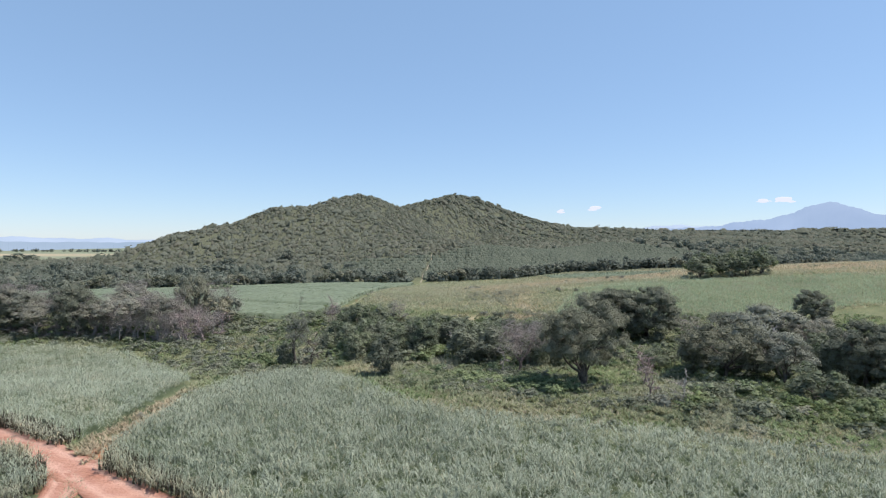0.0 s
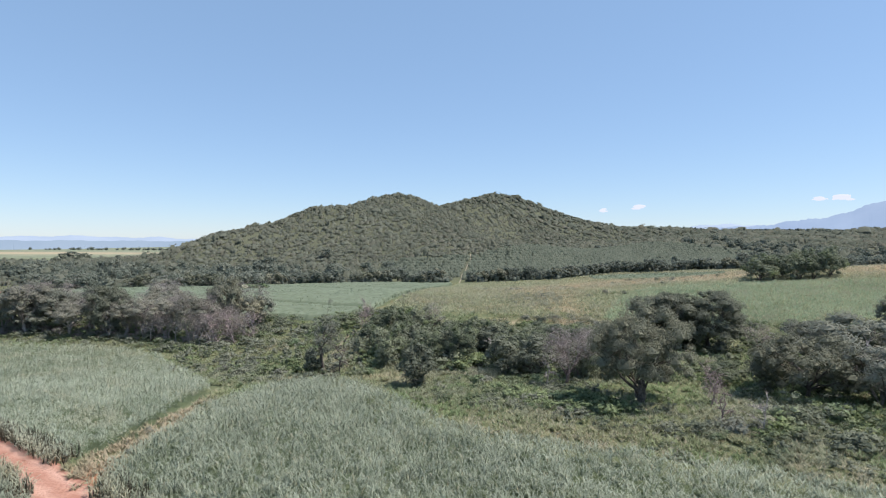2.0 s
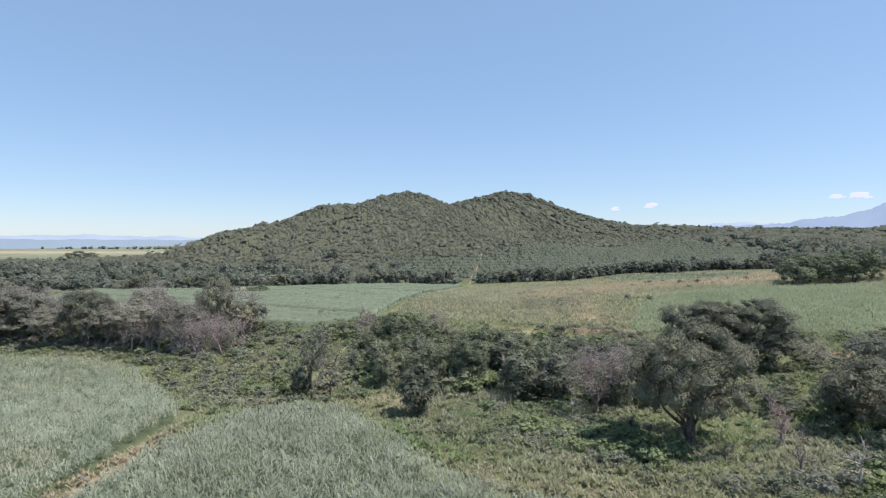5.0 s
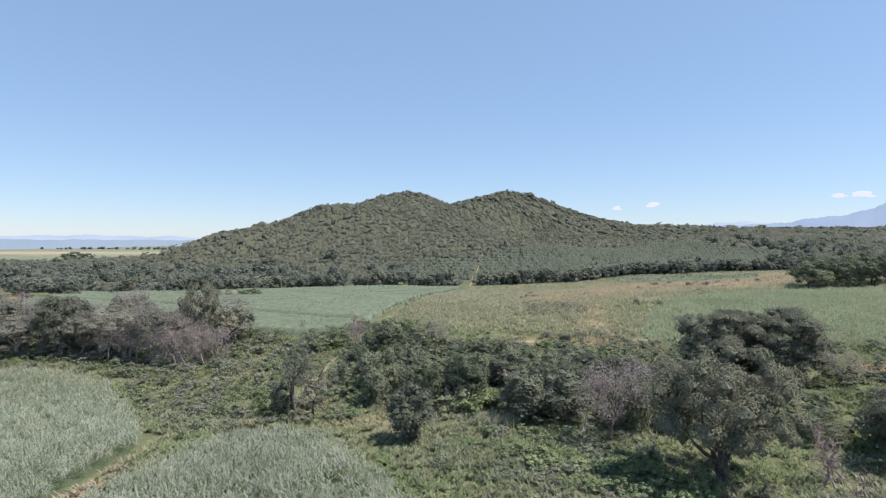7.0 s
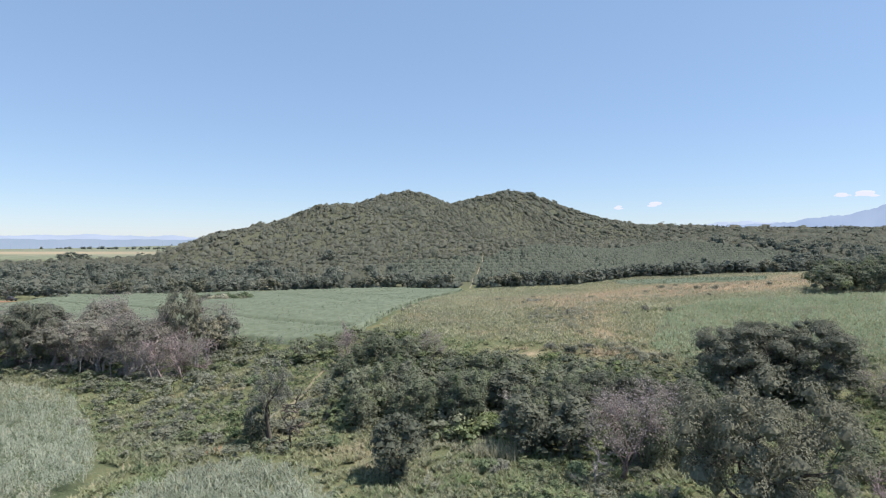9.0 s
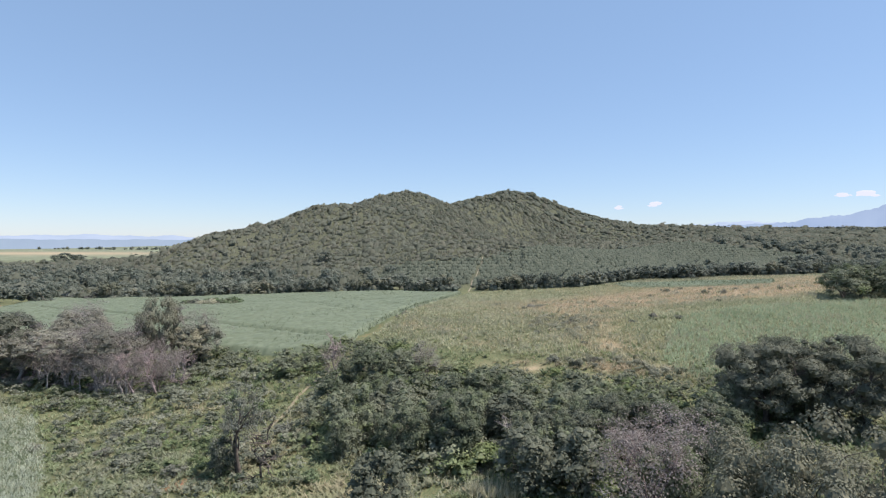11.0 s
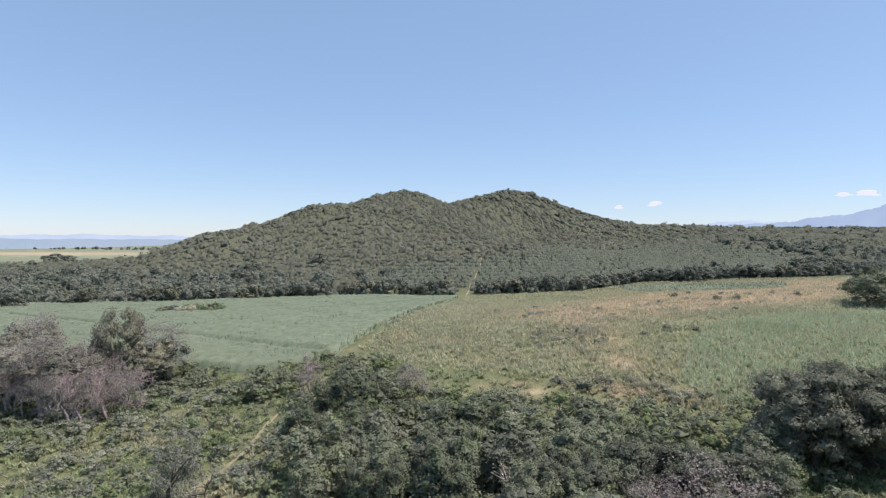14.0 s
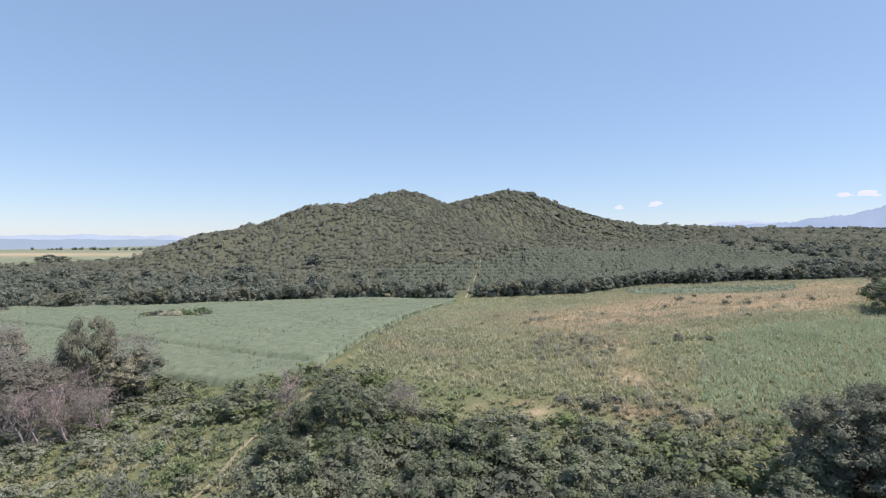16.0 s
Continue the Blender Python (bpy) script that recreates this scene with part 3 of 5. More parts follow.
    if drape:
        n_hang = int(n_leaves * drape)
        strand = rng.choice(len(tips), n_hang)
        out = rng.normal(size=(len(tips), 5, 2))
        which = rng.integers(0, 5, n_hang)
        side = out[strand, which] / np.linalg.norm(out[strand, which], axis=1)[:, None]
        fall = rng.random(n_hang) * (0.35 + 0.65 * np.abs(np.sin(strand * 7.1 + which * 2.3))) * h * 0.6
        hang = tips[strand] + np.concatenate([side * size[strand][:, None] * 0.8 + rng.normal(size=(n_hang, 2)) * 0.16, -fall[:, None]], 1)
        hang[:, 2] = np.maximum(hang[:, 2], 0.1)
        q = np.concatenate([q, small_sprays(hang, np.concatenate([side, np.full((n_hang, 1), 0.45)], 1) + rng.normal(size=(n_hang, 3)) * 0.3, leaf * 0.5, rng)])
    part("crown", mesh_from("crown", q.reshape(-1, 3), tri_faces(len(q)), leaf_mat), root)
    return root


def make_bush(name, seed, h, w, leaf_mat, n_leaves=900, leaf=0.28, lumps=9, upright=0.0):
    """A shrub h high and w wide: several thin stems and leaf sprays over uneven lumps down to the ground."""
    rng = np.random.default_rng(seed)
    root = tagged(new(name), category="bush")
    a = rng.uniform(0, 2 * np.pi, lumps)
    rr = np.sqrt(rng.random(lumps)) * 0.36 * w
    cz = h * rng.uniform(0.22, 0.75, lumps) * (1 - 0.5 * rr / (0.5 * w)) + h * 0.05
    C = np.stack([np.cos(a) * rr, np.sin(a) * rr, cz], -1)
    size = np.minimum(w * rng.uniform(0.12, 0.26, lumps), h * 0.4)
    stems_ = [tube(curve_between((C[i, 0] * 0.2, C[i, 1] * 0.2, -0.2), C[i] + np.array([0, 0, size[i] * 0.5]), rng, 4, 0.1), np.array([0.05, 0.04, 0.03, 0.012]) * (0.6 + h * 0.15), 3) for i in range(lumps)]
    part("woody_base", mesh_from("woody_base", *join(stems_), M_BARK, True), root)
    n_leaves = 2 * n_leaves
    pick = rng.choice(lumps, n_leaves, p=size ** 2 / (size ** 2).sum())
    d = unit(rng.normal(size=(n_leaves, 3)))
    pts = C[pick] + d * (size[pick] * rng.uniform(0.4, 1.1, n_leaves) ** 0.6)[:, None] * np.array([1, 1, 0.9 + upright])
    pts[:, 2] = np.abs(pts[:, 2]) + 0.05
    nrm = d + np.array([0, 0, 0.5]) + rng.normal(size=d.shape) * 0.4
    q = np.concatenate([small_sprays(pts, nrm, leaf * 0.56, rng), cores(C, size * 0.58, 0.9, rng, 4)])
    part("foliage", mesh_from("foliage", q.reshape(-1, 3), tri_faces(len(q)), leaf_mat), root)
    return root


def plant(proto, x, y, sx=1.0, sz=1.0, turn=0.0, label="", group="", sink=0.1):
    m = pose(x, y, float(zg(x, y)) - sink, 0, 0, turn) @ Matrix.Diagonal((sx, sx, sz, 1))
    ob = copy_thing(proto, m)
    return tagged(ob, label, group=group)


def retire(proto):
    """Removes a pattern plant once its copies stand."""
    for o in (*proto.children_recursive, proto):
        bpy.data.objects.remove(o)


# ---------------------------------------------------------------- sugar cane and grasses
def blades(poly, per_m2, seed, avoid=(), thin_to=None, tuft=1):
    """Arching leaf blades over a field: corner arrays for two-part blades, and each blade's tone."""
    rng = np.random.default_rng(seed)
    P = np.array(poly)
    lo, hi = P.min(0), P.max(0)
    n = int((hi - lo).prod() * per_m2 / tuft)
    x, y = rng.uniform(lo[0], hi[0], n), rng.uniform(lo[1], hi[1], n)
    if tuft > 1:
        spread = np.repeat(rng.uniform(0.15, 0.75, n), tuft)
        x, y = np.repeat(x, tuft) + rng.normal(size=n * tuft) * spread, np.repeat(y, tuft) + rng.normal(size=n * tuft) * spread
        n = n * tuft
    jag = 0.9 * np.sin(x * 1.3 + 2 * np.sin(y * 0.9)) + rng.normal(size=n) * 0.35
    keep = inside(poly, x + jag * 0.5, y - jag * 0.5)
    for line, gap in avoid:
        keep &= along(line, x, y) > gap * rng.uniform(0.7, 1.3, n)
    if thin_to is not None:
        keep &= rng.random(n) < thin_to(x, y)
    x, y = x[keep], y[keep]
    return x, y, rng


def spear_mesh(name, x, y, rng, per, reach, width, top, mat, attrs):
    """Far grass and cane: each blade one leaning triangle."""
    n = len(x) * per
    X, Y = np.repeat(x, per), np.repeat(y, per)
    tone = np.repeat(rng.random(len(x)), per)
    tall = np.repeat(rng.uniform(0.6, 1.15, len(x)), per) * rng.uniform(0.7, 1.1, n)
    ang = rng.uniform(0, 2 * np.pi, n)
    d = np.stack([np.cos(ang), np.sin(ang)], -1)
    Z = zg(X, Y)
    foot = np.stack([X, Y, Z + top * tall * rng.uniform(0.1, 0.5, n)], -1)
    tip = np.stack([X + d[:, 0] * reach * rng.uniform(0.3, 1.2, n), Y + d[:, 1] * reach * rng.uniform(0.3, 1.2, n), Z + top * tall * rng.uniform(0.75, 1.05, n)], -1)
    side = np.stack([-d[:, 1], d[:, 0], np.zeros(n)], -1) * (width * rng.uniform(0.7, 1.3, n) / 2)[:, None]
    V = np.stack([foot - side, foot + side, tip], 1).reshape(-1, 3)
    data = {"tone": np.repeat(tone, 3)}
    for key, fn in attrs.items():
        data[key] = np.repeat(np.clip(fn(X, Y, rng), 0, 1), 3)
    return mesh_from(name, V, tri_faces(n), mat, False, data)


def cane_mesh(name, x, y, rng, per, reach, width, top, mat, attrs, far=False):
    """Cane stools: each a whorl of long leaves that rise from the stalks' heads, arch over and hang; four triangles a leaf, two where it is far."""
    n = len(x) * per
    X, Y = np.repeat(x, per) + rng.normal(size=n) * 0.16, np.repeat(y, per) + rng.normal(size=n) * 0.16
    swell = 1 + 0.07 * np.sin((0.35 * x + 0.94 * y) * 2.6) + 0.10 * np.sin(x * 0.21 + 2 * np.sin(y * 0.13)) * np.sin(y * 0.25)
    tall = np.repeat(rng.uniform(0.72, 1.12, len(x)) * swell, per)
    tone = np.clip(np.repeat(rng.random(len(x)), per) * 0.75 + rng.random(n) * 0.25, 0, 1)
    ang = rng.uniform(0, 2 * np.pi, n)
    d = np.stack([np.cos(ang), np.sin(ang), np.zeros(n)], -1)
    side = np.stack([-np.sin(ang), np.cos(ang), np.zeros(n)], -1)
    up = np.array([0, 0, 1.0])
    long = reach * rng.uniform(0.6, 1.15, n)[:, None]
    steep = rng.uniform(0.38, 1.0, n)[:, None]
    skirt = np.minimum(along(ROAD_MAIN, X, Y), along(ROAD_BRANCH, X, Y)) < 5.2
    base = np.stack([X, Y, zg(X, Y) + top * tall * rng.uniform(np.where(skirt, 0.04, 0.22), 0.66)], -1)
    m1 = base + d * long * (0.42 - 0.24 * steep) + up * long * (0.28 + 0.22 * steep)
    m2 = m1 + d * long * (0.34 - 0.10 * steep) + up * long * (0.02 + 0.20 * steep)
    tip = m2 + d * long * 0.3 + up * long * (-0.34 + 0.34 * steep * rng.random((n, 1)))
    w = (width * rng.uniform(0.7, 1.3, n) / 2)[:, None]
    if far:
        mid = (m1 + m2) / 2
        V, k = np.stack([base, mid - side * w, mid + side * w, tip], 1).reshape(-1, 3), 4
        o = np.arange(n)[:, None] * 4
        F = np.stack([o + [0, 2, 1], o + [1, 2, 3]], 1).reshape(-1, 3)
    else:
        V, k = np.stack([base, m1 - side * w, m1 + side * w, m2 - side * w * 0.8, m2 + side * w * 0.8, tip], 1).reshape(-1, 3), 6
        o = np.arange(n)[:, None] * 6
        F = np.stack([o + [0, 2, 1], o + [1, 2, 4], o + [1, 4, 3], o + [3, 4, 5]], 1).reshape(-1, 3)
    data = {"tone": np.repeat(tone, k)}
    for key, fn in attrs.items():
        data[key] = np.repeat(np.clip(fn(X, Y, rng), 0, 1), k)
    return mesh_from(name, V, F, mat, False, data)


def cane_dead(x, y, rng):
    edge = 0.75 * np.clip(1 - along(ROAD_MAIN, x, y) / 4.5, 0, 1) + 0.7 * np.clip(1 - along([(-40.2, 45), (-38.2, 60), (-37.2, 72)], x, y) / 1.6, 0, 1)
    spots = 0.8 * np.clip(np.sin(x * 0.17 + 3 * np.sin(y * 0.08)) * np.sin(y * 0.21 + 2 * np.sin(x * 0.11)) - 0.55, 0, 1) * (x < -38)
    return (edge + spots) * rng.uniform(0.3, 1.1, len(x)) + (rng.random(len(x)) < 0.04) * 0.5


def canopy(poly, step, top, seed, label, mat):
    """The closed roof of a stand of cane that is seen from afar: ragged, with dips along the tramlines and falling to the ground at its edge."""
    rng = np.random.default_rng(seed)
    P = np.array(poly)
    lo, hi = P.min(0) - 1.5, P.max(0) + 1.5
    X, Y = np.meshgrid(np.arange(lo[0], hi[0], step), np.arange(lo[1], hi[1], step))
    X, Y = X + rng.uniform(-0.3, 0.3, X.shape) * step, Y + rng.uniform(-0.3, 0.3, X.shape) * step
    into = inside(poly, X, Y) & (along(FIELD_PATH, X, Y) > 1.7)
    Z = zg(X, Y) + np.where(into, top * (0.86 + 0.08 * np.sin(X * 0.2 + 2 * np.sin(Y * 0.11))) + rng.uniform(-0.3, 0.3, X.shape), -0.4)
    for line in TRAMLINES:
        Z -= np.clip(1.35 - along(line, X, Y), 0, 1) * top * 0.9 * into
    ii = np.arange(X.size).reshape(X.shape)
    F = np.stack([ii[:-1, :-1], ii[:-1, 1:], ii[1:, 1:], ii[1:, :-1]], -1).reshape(-1, 4)
    F = F[into.ravel()[F].any(1)]
    used, F2 = np.unique(F, return_inverse=True)
    V = np.stack([X, Y, Z], -1).reshape(-1, 3)[used]
    tone = 0.5 + 0.5 * rng.uniform(-1, 1, len(used))
    return tagged(new("cane_canopy", mesh_from("cane_canopy", V, F2.reshape(-1, 4), mat, False, {"tone": tone, "dry": np.zeros(len(used))})), label, "sugar cane", kind="stuff")


M_CANE_PALE = leaf_material("pale_cane_leaf", (0.187, 0.225, 0.163), (0.407, 0.443, 0.336), dry=(0.449, 0.374, 0.248), tone=True, gloss=0.45, patch=0.12, shine=0.2)
M_CANOPY = leaf_material("cane_canopy_leaf", (0.116, 0.147, 0.096), (0.185, 0.220, 0.149), tone=True, gloss=0.6, patch=0.35, through_light=0.1)
for poly, name_label, density, per, wide in (
        (CANE_NEAR, "dense blue-green sugar cane in the field beside the red road", 2.1, 13, 0.066),
        (CANE_LEFT, "pale green sugar cane with yellowing edges beside the road", 1.7, 9, 0.072),
        (CANE_CORNER, "sugar cane in the corner plot between the red roads", 1.8, 11, 0.068)):
    x, y, rng = blades(poly, 1.6 * density, int(density * 10), (), lambda x, y: np.clip((y - 16) / 8, 0.05, 1) * np.clip((x + 135) / 40, 0.3, 1) * np.where(np.minimum(along(ROAD_MAIN, x, y), along(ROAD_BRANCH, x, y)) < 5.2, 1.0, 0.62))
    tagged(new("sugar_cane", cane_mesh("sugar_cane", x, y, rng, per, 1.2, wide, 2.35, M_CANE_PALE if poly is CANE_LEFT else M_CANE, {"dry": cane_dead}, poly is CANE_LEFT)), name_label, "sugar cane", kind="stuff")

# Dark spears: the shade at the cane's edge is put into the stalk colour.
M_STALK_SHADE = bark_material("shade_painted_cane_stalk", (0.035, 0.035, 0.022), (0.11, 0.095, 0.06), 2.0)
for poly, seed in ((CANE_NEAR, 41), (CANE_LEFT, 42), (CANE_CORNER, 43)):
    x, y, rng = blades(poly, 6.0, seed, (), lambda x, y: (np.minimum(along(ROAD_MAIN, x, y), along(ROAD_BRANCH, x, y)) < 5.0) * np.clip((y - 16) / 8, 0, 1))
    tagged(new("cane_stalks", spear_mesh("cane_stalks", x, y, rng, 3, 0.25, 0.16, 1.9, M_STALK_SHADE, {})), "stalks and dead leaves at the edge of the cane, dark with painted shade", "sugar cane", kind="stuff")

x, y, rng = blades(CANE_FAR, 2.0, 5, [(line, 1.1) for line in TRAMLINES] + [(FIELD_PATH, 1.2)])
tagged(new("sugar_cane", spear_mesh("sugar_cane", x, y, rng, 3, 0.8, 0.22, 1.75, M_CANE_FAR, {})), "smooth even stand of green sugar cane below the hill", "sugar cane", kind="stuff")

canopy(CANE_FAR, 0.95, 1.55, 91, "smooth even roof of green sugar cane leaves below the hill", M_CANOPY)
canopy(CANE_STRIP, 0.95, 1.3, 92, "roof of leaves on the narrow strip of sugar cane", M_CANOPY)
x, y, rng = blades(CANE_STRIP, 1.6, 6)
tagged(new("sugar_cane", spear_mesh("sugar_cane", x, y, rng, 3, 0.8, 0.26, 2.1, M_CANE_FAR, {})), "narrow strip of sugar cane beside the dry pasture", "sugar cane", kind="stuff")


def weed_cover(x, y):
    return np.clip(1.0 - 0.75 * dryness(x, y) - 1.2 * blot(x, y, 17, 136.5, 9, 2.2), 0.04, 1) * np.clip(1.15 - 0.003 * (y - 140), 0.3, 1)


def weed_dry(x, y, rng):
    return dryness(x, y) * 0.9 + (rng.random(len(x)) < 0.10) * 0.7


x, y, rng = blades(WEED_FIELD, 2.7, 7, [(FIELD_PATH, 0.7)], weed_cover, 3)
tagged(new("field_grass", spear_mesh("field_grass", x, y, rng, 3, 0.7, 0.20, 1.15, M_WEED, {"dry": weed_dry})), "tall patchy grass, green and straw coloured, in the open field", "grass", kind="stuff")

def drifts(x, y):
    return np.clip(np.sin(0.13 * x + 2.2 * np.sin(0.07 * y)) * np.sin(0.21 * y + 1.8 * np.sin(0.09 * x)) * 1.6 - 0.1, 0, 1)


M_TUSSOCK = leaf_material("tussock_leaf", (0.190, 0.205, 0.137), (0.43, 0.43, 0.306), tone=True, gloss=0.6, through_light=0.35)
M_TUFT = leaf_material("tall_pale_grass", (0.29, 0.30, 0.204), (0.52, 0.50, 0.372), tone=True, gloss=0.6, through_light=0.4)
x, y, rng = blades(WEED_FIELD, 0.9, 27, [(FIELD_PATH, 0.7)], lambda x, y: drifts(x, y) * np.clip(1.4 - (y - 140) / 150, 0.1, 1), 6)
tagged(new("field_grass", spear_mesh("field_grass", x, y, rng, 3, 0.55, 0.16, 1.7, M_TUFT, {})), "drifts of tall pale seeding grass in the open field", "grass", kind="stuff")
x, y, rng = blades(WEED_FIELD, 0.8, 28, [(FIELD_PATH, 0.7)], lambda x, y: drifts(x + 40, y * 0.9 + 30) * np.clip(1.4 - (y - 140) / 150, 0.1, 1), 8)
tagged(new("field_weeds", spear_mesh("field_weeds", x, y, rng, 3, 0.6, 0.2, 1.0, M_HERB, {"dry": lambda x, y, rng: 0.3 * rng.random(len(x))})), "darker green weeds in patches in the open field", "weeds", kind="stuff")

GREEN_CROP = [(48, 127), (45, 134), (48, 143), (53, 153), (60, 165), (70, 177), (89, 187), (126, 193), (150, 190), (180, 185), (190, 158), (150, 133), (110, 128), (78, 126), (60, 125)]
M_CROP = leaf_material("fresh_crop_blade", (0.235, 0.315, 0.195), (0.49, 0.57, 0.390), dry=(0.40, 0.35, 0.222), tone=True, gloss=0.55, patch=0.05, through_light=0.4)
x, y, rng = blades(GREEN_CROP, 3.4, 17, (), None, 2)
tagged(new("young_crop", spear_mesh("young_crop", x, y, rng, 3, 0.6, 0.17, 1.35, M_CROP, {"dry": lambda x, y, rng: (rng.random(len(x)) < 0.08) * 0.6})), "even bright green young cane in the upper field", "crop", kind="stuff")

BANK = [(-8, 74), (-3, 64), (4, 52.5), (18, 46), (26, 43), (36, 37.5), (50, 30), (70, 18), (85, 10), (95, 22), (70, 36), (56, 46), (46, 60), (30, 70), (14, 80), (-2, 86)]
M_BANK = leaf_material("bank_grass", (0.215, 0.235, 0.156), (0.45, 0.46, 0.333), dry=(0.49, 0.44, 0.316), tone=True, gloss=0.6, patch=0.09, through_light=0.4, fresh=((0.12, 0.16, 0.074), (0.29, 0.335, 0.180)))
x, y, rng = blades(BANK, 7.0, 29, (), lambda x, y: np.clip((y - 15) / 15, 0.2, 1), 9)
tagged(new("bank_grass", spear_mesh("bank_grass", x, y, rng, 3, 0.5, 0.12, 0.75, M_BANK, {"dry": lambda x, y, rng: 0.75 * np.clip(1.2 - along([(0, 58), (18, 47), (36, 39), (60, 26)], x, y) / 9, 0, 1) * rng.uniform(0.3, 1, len(x)) + 0.3 * rng.random(len(x)) ** 2})),
       "soft pale grass on the slope between the cane and the stream", "grass", kind="stuff")

REEDS = [(4.5, 85), (9, 83.5), (11, 86), (8, 89), (4, 88)]
x, y, rng = blades(REEDS, 9.0, 20, (), None, 6)
tagged(new("reeds", spear_mesh("reeds", x, y, rng, 4, 0.9, 0.07, 2.3, M_TUFT, {})), "tall pale reeds in front of the thicket", "reeds", kind="stuff")

VERGE = [(-37.6, 36.8), (-36.0, 35.4), (-34.4, 33.0), (-34.0, 30.5), (-35.0, 29.5), (-36.2, 32.0)]
x, y, rng = blades(VERGE, 14.0, 19, (), None, 5)
tagged(new("verge_grass", spear_mesh("verge_grass", x, y, rng, 3, 0.35, 0.07, 0.5, M_BANK, {"dry": lambda x, y, rng: 0.5 * rng.random(len(x))})), "short grass on the verge where the red roads meet", "grass", kind="stuff")

VALLEY = [(-140, 135.5), (-103, 131), (-85, 131), (-72, 125), (-61, 113), (-53, 101), (-45, 89.5), (-36, 84), (-30, 83), (-22, 85), (-14, 80), (-7, 66), (-2, 58), (5, 51), (18, 46), (26, 43), (36, 37),
          (49, 30), (80, 8), (120, 20), (130, 120), (100, 127), (66, 135), (46, 132), (24, 140), (4, 145), (-10, 159), (-22, 164), (-36, 156), (-58, 164), (-80, 166), (-112, 176), (-150, 170)]
GAP = [(-42, 44), (-37, 38), (-36.5, 47), (-36, 58), (-34.2, 72), (-30.5, 82), (-36, 88), (-40, 84), (-39, 70), (-40, 58), (-41, 48)]
x, y, rng = blades(VALLEY, 3.7, 8, [(FOOTPATH, 0.25)], lambda x, y: np.clip(1.15 - (y - 80) / 60, 0.55, 1.0) * np.clip((x + 150) / 60, 0.2, 1) * np.clip((y - 15) / 20, 0.2, 1), 7)
gx_, gy_, _ = blades(GAP, 5.0, 18, (), None, 6)
x, y = np.concatenate([x, gx_]), np.concatenate([y, gy_])


def herb_dry(x, y, rng):
    spots = np.clip(np.sin(x * 0.23 + 2 * np.sin(y * 0.19)) * np.sin(y * 0.31 + 2 * np.sin(x * 0.15)) - 0.25, 0, 1)
    return dryness(x, y) * 1.1 + 0.4 * spots + 0.6 * blot(x, y, -48, 126, 8, 6) + 0.2 * inside(GAP, x, y) * (np.sin(y * 0.7) > 0.3) * (y < 66) + 0.45 * inside(GAP, x, y) * (y < 52) + (rng.random(len(x)) < 0.07) * 0.6


tagged(new("undergrowth", spear_mesh("undergrowth", x, y, rng, 4, 0.8, 0.2, 0.9, M_HERB, {"dry": herb_dry})), "tangled grass and weeds along the stream bed", "undergrowth", kind="stuff")


# ---------------------------------------------------------------- woodland on the hills, orchard
def seen_from_path(x, y, lift=4.0):
    """Keeps only what no rise of the land hides from the middle of the valley."""
    ex, ey, ez = 4.0, 40.0, 24.0
    s = np.linspace(0.05, 0.97, 36)[:, None]
    line_z = ez + (height(x, y) + lift - ez)[None] * s
    return (height(ex + (x - ex)[None] * s, ey + (y - ey)[None] * s) + 2.0 <= line_z).all(0)


def tree_cloud(seed, n, leaf, flat=0.75, up=0.25):
    """Leaf sprays of one far tree of unit size, standing on the origin."""
    rng = np.random.default_rng(seed)
    k = 8
    c = np.concatenate([rng.normal(size=(k, 2)) * 0.25, rng.uniform(0.22, 0.8, (k, 1))], 1)
    s = rng.uniform(0.14, 0.27, k)
    pick = rng.choice(k, n)
    d = unit(rng.normal(size=(n, 3)))
    d[:, 2] = np.where(d[:, 2] < -0.3, -d[:, 2], d[:, 2])
    pts = c[pick] + d * (s[pick] * rng.uniform(0.75, 1.05, n))[:, None] * np.array([1, 1, flat])
    return np.concatenate([small_sprays(pts, d + np.array([0, 0, up]) + rng.normal(size=(n, 3)) * 0.25, leaf, rng), cores(c, s * 0.58, flat, rng, 4)])


